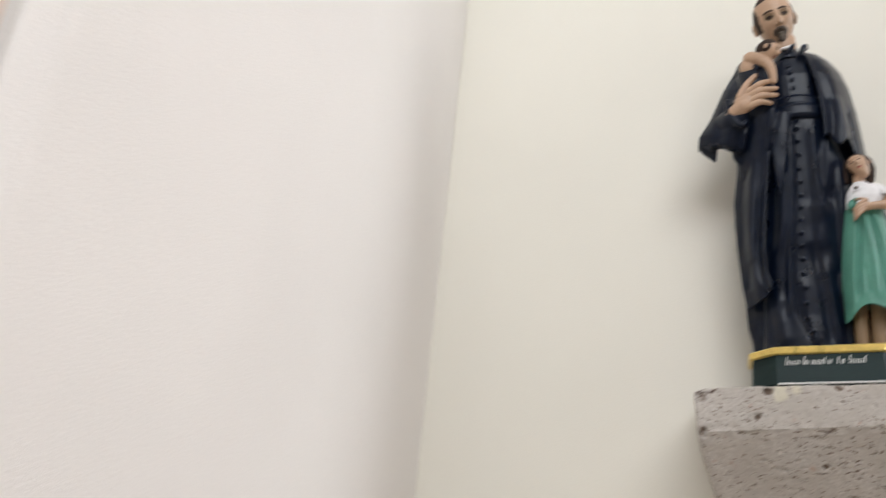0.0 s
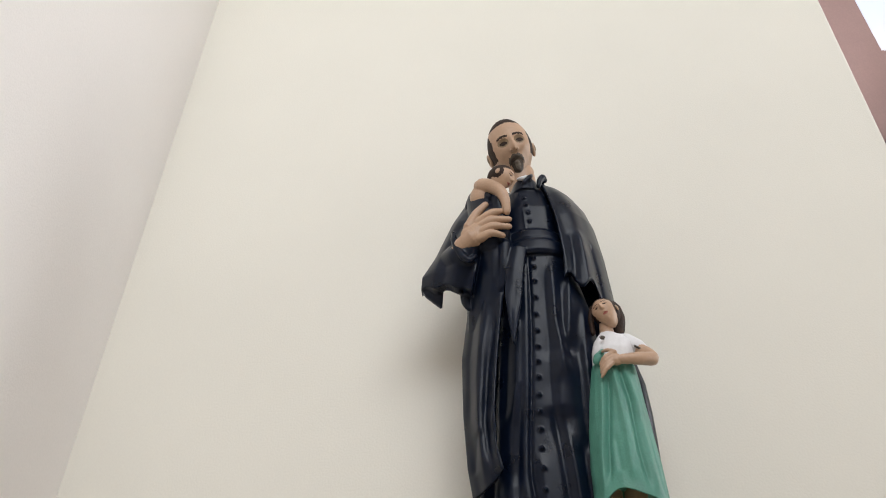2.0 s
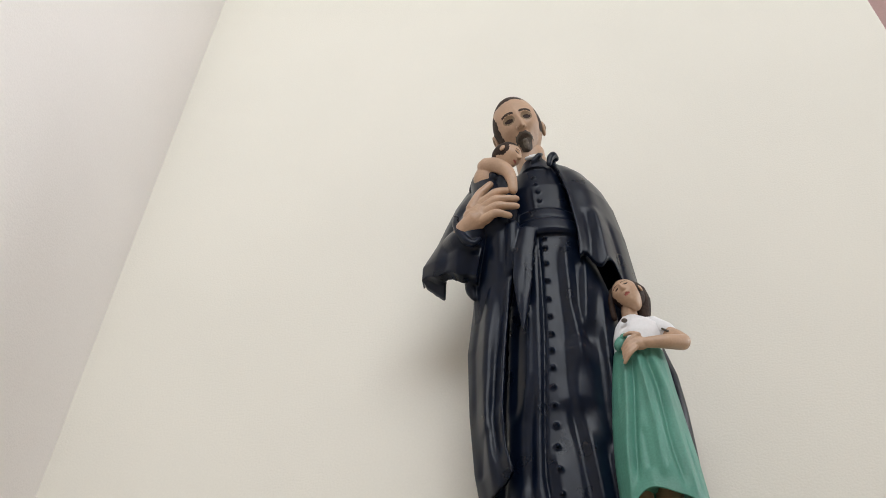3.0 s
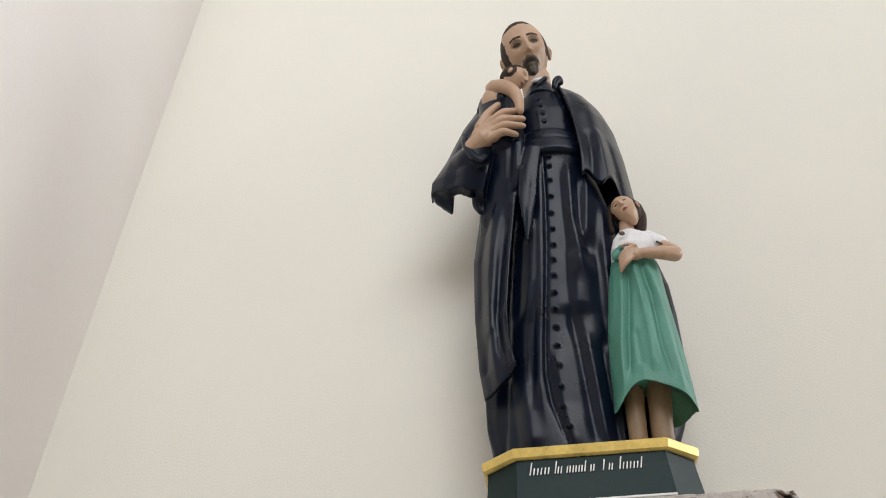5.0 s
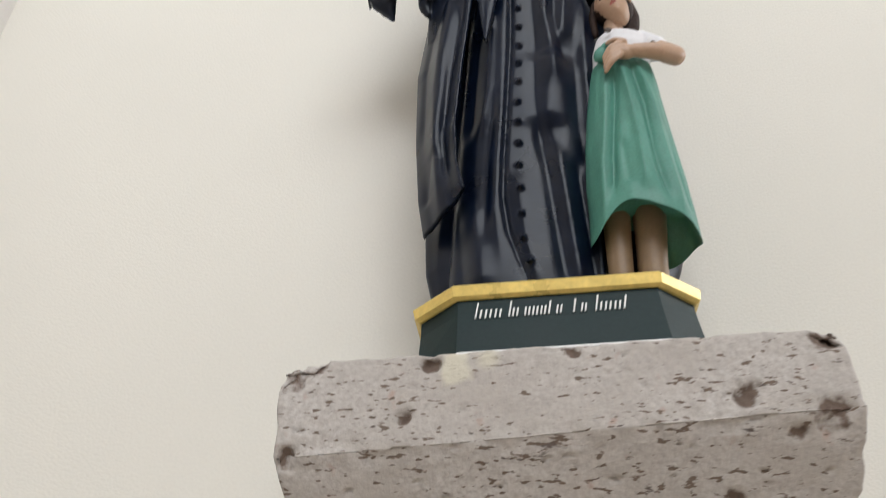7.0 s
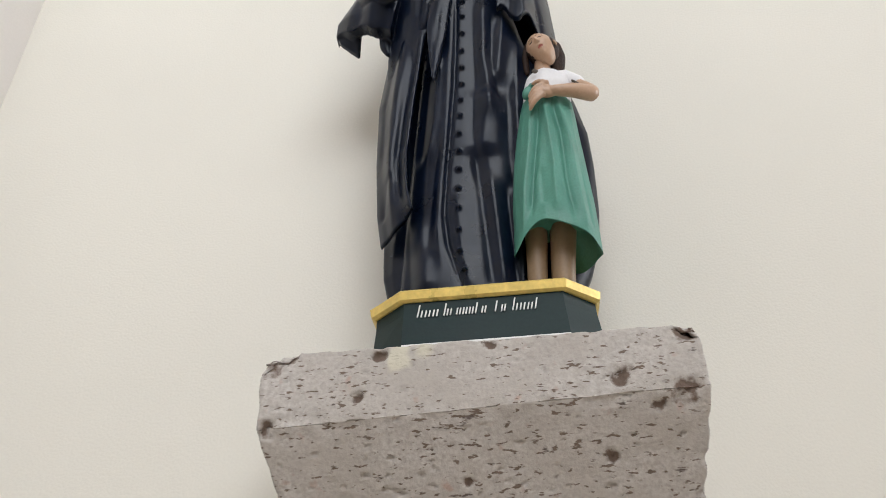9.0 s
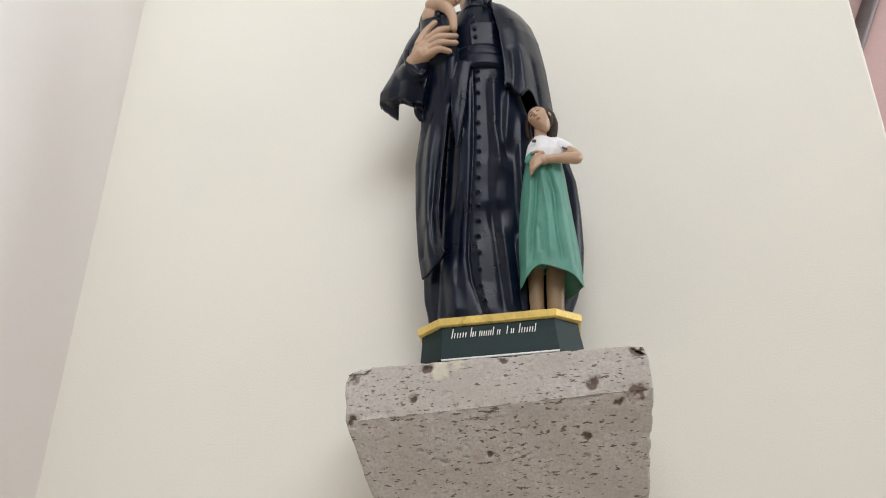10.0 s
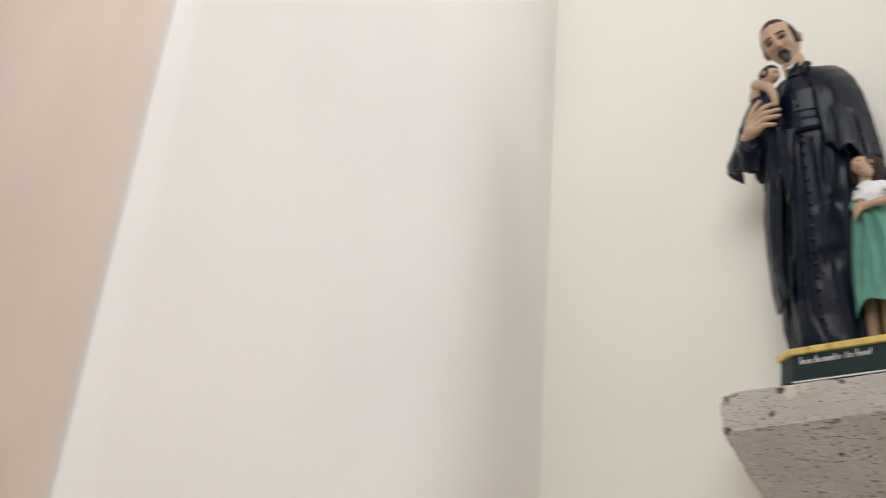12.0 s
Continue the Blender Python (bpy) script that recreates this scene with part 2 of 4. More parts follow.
def corbel():
    """A wedge-shaped stone bracket: upright front, flat top, underside that slopes back to the wall."""
    half, top, depth, slope = 0.3190, 0.105, 0.36, 1.35
    bm = bmesh.new()
    ring = [(0.0, 0.0), (0.004, top), (depth, top), (depth, -slope * depth)]  # front foot, front top, back top, back foot
    left, right = [bm.verts.new((-half, y, z)) for y, z in ring], [bm.verts.new((half, y, z)) for y, z in ring]
    bm.faces.new(left[::-1])
    bm.faces.new(right)
    for i in range(4):
        j = (i + 1) % 4
        bm.faces.new((left[i], left[j], right[j], right[i]))
    bmesh.ops.recalc_face_normals(bm, faces=bm.faces[:])
    me = bpy.data.meshes.new("rough")
    bm.to_mesh(me)
    bm.free()
    ob = new("rough", me)
    mod = ob.modifiers.new("remesh", "REMESH")
    mod.mode, mod.voxel_size = "VOXEL", 0.0036
    dense = bpy.data.meshes.new_from_object(ob.evaluated_get(bpy.context.evaluated_depsgraph_get()))
    bpy.data.objects.remove(ob)
    bm = bmesh.new()
    bm.from_mesh(dense)
    bm.normal_update()
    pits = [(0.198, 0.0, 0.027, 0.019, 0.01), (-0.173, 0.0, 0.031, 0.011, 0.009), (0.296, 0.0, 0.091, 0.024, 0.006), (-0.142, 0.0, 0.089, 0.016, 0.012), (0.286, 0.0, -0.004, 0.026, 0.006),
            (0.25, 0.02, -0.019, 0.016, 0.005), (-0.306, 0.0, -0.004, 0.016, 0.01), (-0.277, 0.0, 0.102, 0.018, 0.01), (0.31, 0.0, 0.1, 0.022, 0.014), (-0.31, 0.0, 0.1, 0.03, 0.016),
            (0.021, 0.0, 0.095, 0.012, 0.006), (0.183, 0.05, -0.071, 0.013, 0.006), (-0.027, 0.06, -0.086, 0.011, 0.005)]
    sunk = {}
    for v in bm.verts:
        p = v.co.copy()
        push = 0.0035 * noise.noise(p * 9) + 0.0012 * noise.noise(p * 55)
        near = sorted((half - abs(p.x), p.y, top - p.z, (p.z + slope * p.y) / 1.68))[1]
        if near < 0.012:  # chipped and worn edges
            push -= 0.007 * max(0.0, noise.noise(p * 38) + 0.12) * (1 - max(0.0, near) / 0.012)
        fleck = noise.noise(Vector((p.x, p.y, p.z * 1.8)) * 70)
        if fleck > 0.5:
            push -= 0.004 * min(1.0, (fleck - 0.5) * 6)
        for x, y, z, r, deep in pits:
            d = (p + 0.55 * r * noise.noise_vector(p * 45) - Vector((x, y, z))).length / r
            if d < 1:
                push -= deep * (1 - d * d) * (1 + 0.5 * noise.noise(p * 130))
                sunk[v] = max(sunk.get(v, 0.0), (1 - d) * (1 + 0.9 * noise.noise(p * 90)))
        q = p + v.normal * push
        q.x *= 1 - (0.57 * max(0.0, q.y) if q.x > 0 else 0.75 * max(0.0, -q.z))
        q.z += 0.030 * q.x * max(0.0, min(1.0, 1 - q.z / top))  # the front is taller at one end
        v.co = q
    for fc in bm.faces:
        fc.smooth = True
    bm.verts.index_update()
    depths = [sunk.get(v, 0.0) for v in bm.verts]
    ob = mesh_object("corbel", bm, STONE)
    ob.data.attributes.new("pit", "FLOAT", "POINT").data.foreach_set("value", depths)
    # old pale paint spilt below the foot of the pedestal
    stain = []
    for v in ob.data.vertices:
        x, y, z = v.co
        edge = 0.35 * noise.noise(v.co * 60)
        a = 1 - math.hypot((x + 0.113) / 0.020, (z - 0.088) / 0.030) + edge
        b = 0.5 * (1 - math.hypot((x + 0.077) / 0.018, (z - 0.096) / 0.020) + edge)
        stain.append(0.85 * max(0.0, min(1.0, 2.5 * max(a, b))) if y < 0.02 else 0.0)
    ob.data.attributes.new("spill", "FLOAT", "POINT").data.foreach_set("value", stain)
    ob.matrix_world = CORBEL
    return tagged(ob, "grey-pink pitted volcanic stone corbel jutting from the wall", "corbel")


corbel()

# ---- the painted pedestal ----
PEDESTAL = Matrix.Translation((0.0225, -0.150, 2.1085)) @ pose(0, 0, 0, 0, 0, -2.0) @ pose(0, 0, 0, 0, -2.4, 0)


def octagon(grow=0.0):
    """Plan of the pedestal: a rectangle with its corners cut off."""
    w, f, o, c = 0.184 + grow, 0.1285 + grow * 0.6, 0.106 + grow, 0.054
    return [(-f, -o), (f, -o), (w, -o + c), (w, o - c), (f, o), (-f, o), (-w, o - c), (-w, -o + c)]


def pedestal():
    top = new("pedestal")
    rows = [(0.0, -0.002), (0.004, 0.0), (0.060, -0.006), (0.080, -0.007), (0.0815, -0.007)]
    bm = bmesh.new()
    rings = [[bm.verts.new((x, y, z)) for x, y in octagon(g)] for z, g in rows]
    for r0, r1 in zip(rings, rings[1:]):
        for i in range(8):
            j = (i + 1) % 8
            bm.faces.new((r0[i], r0[j], r1[j], r1[i]))
    bm.faces.new(rings[0][::-1])
    bm.faces.new(rings[-1])
    body = part("body", bm, DARK_GREEN, top, "dark green painted wooden body")
    rows = [(0.080, -0.004), (0.083, 0.001), (0.096, 0.003), (0.0995, 0.0), (0.100, -0.03)]
    bm = bmesh.new()
    rings = [[bm.verts.new((x, y, z)) for x, y in octagon(g)] for z, g in rows]
    for r0, r1 in zip(rings, rings[1:]):
        for i in range(8):
            j = (i + 1) % 8
            bm.faces.new((r0[i], r0[j], r1[j], r1[i]))
    bm.faces.new(rings[0][::-1])
    bm.faces.new(rings[-1])
    part("moulding", bm, GOLD, top, "gold painted rim moulding")
    part("base_strip", box(-0.128, 0.128, -0.1105, -0.104, 0.0005, 0.0045, bevel=0.001), WHITE_PAINT, top, "thin white strip along the foot")
    # the painted name, as slim slanted bars of its size
    for x0, x1, letters in ((-0.1055, -0.0690, "Tnn"), (-0.064, 0.0045, "Tinnntn"), (0.0155, 0.0345, "tn"), (0.0425, 0.0885, "Tnnt")):
        step = (x1 - x0) / len(letters)
        for k, kind in enumerate(letters):
            for j in range(1 if kind in "it" else 2):
                high = {"T": 0.0215, "t": 0.0185}.get(kind, 0.0115) if j == 0 else 0.0115
                left = x0 + step * (k + 0.48 * j) + 0.0012
                bar = box(left, left + 0.0023, -0.1038, -0.1010, 0.0520, 0.0520 + high, bevel=0.0005)
                bmesh.ops.transform(bar, matrix=Matrix(((1, 0, 0.22, -0.22 * 0.0520), (0, 1, 0, 0), (0, 0, 1, 0), (0, 0, 0, 1))), verts=bar.verts[:])
                part("writing_bar", bar, WHITE_PAINT, body, "white painted writing")
    top.matrix_world = PEDESTAL
    return tagged(top, "dark green octagonal pedestal with gold rim on the stone corbel", "pedestal")


pedestal()

# ---- the statue: one mesh of painted shapes ----
BLACK_I, SKIN_I, LEG_SHADE_I, HAIR_I, BEARD_I, GREEN_I, WHITE_I, LIP_I, GREY_I = range(9)
fig = bmesh.new()


def smoothstep(a, b, x):
    t = max(0.0, min(1.0, (x - a) / (b - a)))
    return t * t * (3 - 2 * t)


def table(rows, s):
    """Rows of numbers keyed by their first one, read at s with an even glide."""
    if s <= rows[0][0]:
        return rows[0][1:]
    for r0, r1 in zip(rows, rows[1:]):
        if s <= r1[0]:
            k = (s - r0[0]) / (r1[0] - r0[0])
            return [a + (b - a) * k for a, b in zip(r0[1:], r1[1:])]
    return rows[-1][1:]


def cloth_folds(theta, z, count, seed, depth):
    """Long irregular ridges with soft hollows between, that wander and run out as they fall."""
    a = count / 4.5
    x, y = math.cos(theta) * a, math.sin(theta) * a
    warp = 0.45 * noise.noise(Vector((x * 0.7 + seed, y * 0.7, z * 2.2)))
    first = 1 - 2.3 * math.sqrt(noise.noise(Vector((x + warp, y + seed * 1.7 + warp, z * 1.1 + seed))) ** 2 + 0.012)
    second = 1 - 2.3 * abs(noise.noise(Vector((x * 2.1 + seed, y * 2.1 + warp, z * 2.2))))
    soft = noise.noise(Vector((x * 0.8, y * 0.8 - seed, z * 3.5)))
    return depth * (0.9 * first * abs(first) + 0.24 * second + 0.8 * soft - 0.3)


def fold_sum(x, z, folds):
    """Carved folds: rows of a line of (x, z) from the top down, widths to its left and right, and height (less than 0: a groove)."""
    out = 0.0
    for line, wl, wr, h in folds:
        top, foot = line[0][1], line[-1][1]
        k = (top - z) / (top - foot)
        if -0.1 < k < 1.1:
            c = table([(-pz, px) for px, pz in line], -z)[0]
            d = x - c
            out += h * math.exp(-abs(d / (wl if d < 0 else wr)) ** 1.5) * smoothstep(-0.1, 0.15, k) * smoothstep(1.1, 0.88, k)
    return out


def loft(rows, steps, around, mat, folds=0.0, count=14, seed=1.0, z0=None, z1=None, hem=0.0, lip=True, fold_in=None, power=2.0, waves=7, carved=(), edge=None):
    """A draped form: rows of z, x-left, x-right, y-front, y-back, from the foot up."""
    lo, hi = rows[0][0] if z0 is None else z0, rows[-1][0] if z1 is None else z1
    rings = []
    for i in range(steps + 1):
        s = lo + (hi - lo) * i / steps
        xl, xr, yf, yb = table(rows, s)
        cx, cy, rx, ry = (xl + xr) / 2, (yf + yb) / 2, (xr - xl) / 2, (yb - yf) / 2
        amount = folds * (1.0 if fold_in is None else fold_in(s))
        ring = []
        for k in range(around):
            th = 2 * math.pi * k / around
            d = cloth_folds(th, s, count, seed, amount) if folds else 0.0
            co, si = math.cos(th), math.sin(th)
            m = (abs(co) ** power + abs(si) ** power) ** (-1 / power)
            z = s + hem * (1 - smoothstep(0, 0.25, i / steps)) * math.sin(th * waves + seed)
            x, y = cx + (rx + d) * co * m, cy + (ry + d) * si * m
            if edge:
                z += edge(th) * (1 - smoothstep(0, 0.35, i / steps))
            if carved and si < 0:
                y -= fold_sum(x, s, carved) * smoothstep(0, -0.5, si)
            ring.append(fig.verts.new((x, y, z)))
        rings.append(ring)
    made = []
    for r0, r1 in zip(rings, rings[1:]):
        for k in range(around):
            j = (k + 1) % around
            made.append(fig.faces.new((r0[k], r0[j], r1[j], r1[k])))
    for ring, flip, rise in ((rings[0], True, 0.012 if lip is True else float(lip)), (rings[-1], False, 0.0)):
        mid = sum((v.co for v in ring), Vector()) / around
        inner = ring
        if rise:
            inner = [fig.verts.new(mid.lerp(v.co, 0.93 if lip is True else 0.82) + Vector((0, 0, rise))) for v in ring]
            for k in range(around):
                j = (k + 1) % around
                made.append(fig.faces.new((inner[k], inner[j], ring[j], ring[k])))
        c = fig.verts.new(mid + Vector((0, 0, rise)))
        for k in range(around):
            j = (k + 1) % around
            made.append(fig.faces.new((c, inner[j], inner[k]) if flip else (c, inner[k], inner[j])))
    for fc in made:
        fc.material_index, fc.smooth = mat, True
    return rings


def ball(centre, radii, mat, turn=(0, 0, 0), seg=24, shape=None, paint=None):
    """A rounded form; shape may move each point of the unit ball first, and paint choose its colour there."""
    m = pose(*centre, *turn) @ Matrix.Diagonal((*radii, 1))
    grid = []
    for i in range(seg // 2 + 1):
        ph = math.pi * i / (seg // 2)
        row = []
        for k in range(seg):
            th = 2 * math.pi * k / seg
            p = Vector((math.sin(ph) * math.cos(th), math.sin(ph) * math.sin(th), math.cos(ph)))
            row.append(fig.verts.new(m @ (shape(p) if shape else p)))
        grid.append(row)
    for i in range(seg // 2):
        for k in range(seg):
            j = (k + 1) % seg
            fc = fig.faces.new((grid[i][k], grid[i + 1][k], grid[i + 1][j], grid[i][j]))
            fc.material_index, fc.smooth = mat, True
            if paint:
                ph, th = math.pi * (i + 0.5) / (seg // 2), 2 * math.pi * (k + 0.5) / seg
                fc.material_index = paint(Vector((math.sin(ph) * math.cos(th), math.sin(ph) * math.sin(th), math.cos(ph))))


def limb(points, mat, seg=14, between=6, flat=1.0):
    """A tapered tube through x, y, z, radius rows, with round ends."""
    rows = []
    for a, b in zip(points, points[1:]):
        rows += [[u + (w - u) * k / between for u, w in zip(a, b)] for k in range(between)]
    rows.append(list(points[-1]))
    pts = [Vector(r[:3]) for r in rows]
    for _ in range(3):
        pts = [pts[0]] + [(p0 + p1 * 2 + p2) / 4 for p0, p1, p2 in zip(pts, pts[1:], pts[2:])] + [pts[-1]]
    d0, d1 = (pts[0] - pts[1]).normalized(), (pts[-1] - pts[-2]).normalized()
    r0, r1 = rows[0][3], rows[-1][3]
    seq = [(pts[0] + d0 * r0 * s, r0 * c) for s, c in ((0.98, 0.2), (0.7, 0.7))] + [(p, r[3]) for p, r in zip(pts, rows)] + [(pts[-1] + d1 * r1 * s, r1 * c) for s, c in ((0.7, 0.7), (0.98, 0.2))]
    rings = []
    for i, (p, r) in enumerate(seq):
        way = (seq[min(i + 1, len(seq) - 1)][0] - seq[max(i - 1, 0)][0]).normalized()
        side = way.cross(Vector((0, 1, 0.2))).normalized()
        up = side.cross(way).normalized()
        rings.append([fig.verts.new(p + side * r * math.cos(2 * math.pi * k / seg) + up * r * flat * math.sin(2 * math.pi * k / seg)) for k in range(seg)])
    made = []
    for a, b in zip(rings, rings[1:]):
        for k in range(seg):
            j = (k + 1) % seg
            made.append(fig.faces.new((a[k], a[j], b[j], b[k])))
    made.append(fig.faces.new(rings[0][::-1]))
    made.append(fig.faces.new(rings[-1]))
    for fc in made:
        fc.material_index, fc.smooth = mat, True


def sheet(edges, mat, thick=0.008, across=40, down=40, folds=0.004, count=5, seed=2.0, carved=(), sag=0.0, scallop=0.0):
    """Hanging cloth between two edge curves (rows of t, x, y, z), bowed, with folds and thickness."""
    grid = []
    for i in range(down + 1):
        t = i / down
        a, b, bow = Vector(table(edges[0], t)), Vector(table(edges[1], t)), table(edges[2], t)[0]
        row = []
        for k in range(across + 1):
            s = k / across
            p = a.lerp(b, s)
            p.z -= sag * math.sin(math.pi * s) * t ** 6
            p.y -= bow * math.sin(math.pi * s) + folds * smoothstep(0.05, 0.5, t) * (math.sin(s * count * math.pi * 2 + seed + 1.5 * noise.noise(Vector((seed, t * 3, 0)))) + noise.noise(Vector((s * 6, t * 3, seed))))
            p.y -= fold_sum(p.x, p.z, carved)
            p.z += scallop * math.sin(s * math.pi * 5) * t ** 8
            row.append(p)
        grid.append(row)
    front = [[fig.verts.new(p) for p in row] for row in grid]
    back = [[fig.verts.new(p + Vector((0, thick, 0))) for p in row] for row in grid]
    made = []
    for i in range(down):
        for k in range(across):
            made.append(fig.faces.new((front[i][k], front[i + 1][k], front[i + 1][k + 1], front[i][k + 1])))
            made.append(fig.faces.new((back[i][k + 1], back[i + 1][k + 1], back[i + 1][k], back[i][k])))
    for i in range(down):
        made.append(fig.faces.new((front[i][0], back[i][0], back[i + 1][0], front[i + 1][0])))
        made.append(fig.faces.new((front[i + 1][-1], back[i + 1][-1], back[i][-1], front[i][-1])))
    for k in range(across):
        made.append(fig.faces.new((front[0][k + 1], back[0][k + 1], back[0][k], front[0][k])))
        made.append(fig.faces.new((front[-1][k], back[-1][k], back[-1][k + 1], front[-1][k + 1])))
    for fc in made:
        fc.material_index, fc.smooth = mat, True


def fused(bm, voxel, rounds):
    """One cast skin over all the forms of a bmesh, its joins softened."""
    me = bpy.data.meshes.new("cast")
    bm.to_mesh(me)
    bm.free()
    ob = new("cast", me)
    mod = ob.modifiers.new("remesh", "REMESH")
    mod.mode, mod.voxel_size = "VOXEL", voxel
    soft = ob.modifiers.new("smooth", "SMOOTH")
    soft.factor, soft.iterations = 0.5, rounds
    done = bpy.data.meshes.new_from_object(ob.evaluated_get(bpy.context.evaluated_depsgraph_get()))
    bpy.data.objects.remove(ob)
    return done


FOOT = 2.198
cast = []
# long cloak behind and at the sides
loft([(FOOT, -0.146, 0.172, -0.185, -0.045), (2.25, -0.154, 0.188, -0.190, -0.04), (2.29, -0.163, 0.205, -0.190, -0.035), (2.35, -0.166, 0.222, -0.190, -0.03), (2.42, -0.166, 0.229, -0.185, -0.03),
      (2.535, -0.174, 0.232, -0.180, -0.03), (2.605, -0.180, 0.230, -0.175, -0.035), (2.68, -0.176, 0.212, -0.18, -0.04), (2.76, -0.168, 0.182, -0.19, -0.05),
      (2.86, -0.160, 0.158, -0.20, -0.06), (2.95, -0.168, 0.142, -0.205, -0.08), (3.02, -0.165, 0.125, -0.21, -0.08), (3.075, -0.145, 0.108, -0.215, -0.10), (3.115, -0.09, 0.06, -0.22, -0.13)],
     90, 150, BLACK_I, folds=0.008, count=6.5, seed=4.0, fold_in=lambda z: 1 - 0.7 * smoothstep(2.7, 3.0, z), power=2.3)
# cassock with its carved folds
CASSOCK_FOLDS = [
    ([(-0.024, 2.875), (-0.025, 2.76), (-0.029, 2.64), (-0.036, 2.54), (-0.044, 2.43), (-0.047, 2.36), (-0.040, 2.30), (-0.016, 2.22)], 0.0035, 0.003, -0.0072),
    ([(-0.036, 2.82), (-0.038, 2.70), (-0.044, 2.56), (-0.056, 2.42), (-0.060, 2.34), (-0.052, 2.27)], 0.01305, 0.01015, 0.0056),
    ([(-0.056, 2.72), (-0.063, 2.62), (-0.067, 2.56), (-0.078, 2.49)], 0.0087, 0.01305, 0.0096),
    ([(-0.076, 2.70), (-0.084, 2.60), (-0.092, 2.49)], 0.01595, 0.01015, -0.0128),
    ([(-0.058, 2.54), (-0.068, 2.42), (-0.074, 2.30)], 0.01015, 0.00725, -0.0056),
    ([(0.026, 2.85), (0.026, 2.76), (0.025, 2.70), (0.033, 2.63), (0.036, 2.57)], 0.0087, 0.0145, 0.008),
    ([(0.030, 2.62), (0.032, 2.55), (0.020, 2.49)], 0.029, 0.0319, 0.0088),
    ([(0.006, 2.82), (0.008, 2.66), (0.004, 2.54), (0.010, 2.44)], 0.0116, 0.0116, -0.0056),
    ([(0.044, 2.80), (0.042, 2.70), (0.054, 2.60)], 0.0087, 0.0116, -0.0064),
    ([(0.067, 2.82), (0.057, 2.72), (0.048, 2.65)], 0.0087, 0.01305, 0.008),
    ([(0.092, 2.74), (0.086, 2.62), (0.088, 2.47)], 0.0087, 0.0145, 0.0072),
    ([(0.070, 2.66), (0.068, 2.52), (0.072, 2.40)], 0.0145, 0.0116, -0.0056),
    ([(0.010, 2.49), (0.018, 2.40), (0.026, 2.31), (0.034, 2.22)], 0.01015, 0.0145, -0.008),
    ([(0.032, 2.45), (0.042, 2.34), (0.052, 2.22)], 0.01305, 0.01015, 0.0072),
    ([(0.060, 2.42), (0.066, 2.32), (0.074, 2.22)], 0.0087, 0.01015, -0.0072),
    ([(0.078, 2.42), (0.084, 2.22)], 0.01015, 0.0116, 0.0064),
    ([(-0.026, 2.40), (-0.018, 2.30), (0.000, 2.215)], 0.0116, 0.0145, 0.0048),
    ([(-0.090, 2.36), (-0.080, 2.22)], 0.01305, 0.0174, 0.0072),
    ([(-0.112, 2.36), (-0.104, 2.22)], 0.0145, 0.0116, -0.008),
]
loft([(FOOT, -0.128, 0.100, -0.226, -0.10), (2.30, -0.122, 0.112, -0.224, -0.10), (2.45, -0.115, 0.125, -0.230, -0.10), (2.60, -0.105, 0.128, -0.243, -0.10),
      (2.75, -0.095, 0.115, -0.256, -0.10), (2.86, -0.088, 0.085, -0.266, -0.11), (2.92, -0.086, 0.07, -0.268, -0.12), (3.02, -0.090, 0.075, -0.270, -0.12), (3.08, -0.07, 0.05, -0.262, -0.14), (3.125, -0.045, 0.022, -0.245, -0.15)],
     260, 300, BLACK_I, folds=0.0018, count=4.0, seed=9.0, fold_in=lambda z: 1 - 0.93 * smoothstep(2.78, 2.9, z), hem=0.004, power=2.3, carved=CASSOCK_FOLDS)
FIG_TREE = BVHTree.FromBMesh(fig)


def front_y(x, z):
    hit, *_ = FIG_TREE.ray_cast(Vector((x, -1, z)), Vector((0, 1, 0)))
    return hit.y if hit else -0.22


# sash: two layers round the waist and a hanging tail
loft([(2.872, -0.094, 0.088, -0.276, -0.11), (2.880, -0.097, 0.090, -0.282, -0.11), (2.908, -0.096, 0.087, -0.281, -0.11), (2.914, -0.094, 0.084, -0.277, -0.11)], 10, 120, BLACK_I, folds=0.0014, count=5, seed=2.0, lip=False)
loft([(2.914, -0.094, 0.084, -0.274, -0.11), (2.920, -0.095, 0.083, -0.278, -0.11), (2.940, -0.094, 0.080, -0.277, -0.11), (2.946, -0.092, 0.078, -0.272, -0.11)], 10, 120, BLACK_I, folds=0.0014, count=5, seed=7.0, lip=False)
sheet([[(0, -0.062, -0.278, 2.888), (0.2, -0.076, -0.274, 2.83), (0.5, -0.082, -0.268, 2.766), (0.8, -0.077, -0.264, 2.704), (1, -0.070, -0.258, 2.645)],
       [(0, -0.026, -0.280, 2.885), (0.2, -0.036, -0.276, 2.82), (0.5, -0.044, -0.270, 2.755), (0.8, -0.054, -0.264, 2.700), (1, -0.066, -0.258, 2.640)],
       [(0, 0.006), (1, 0.003)]], BLACK_I, thick=0.012, across=20, down=50, folds=0.0012, count=1)
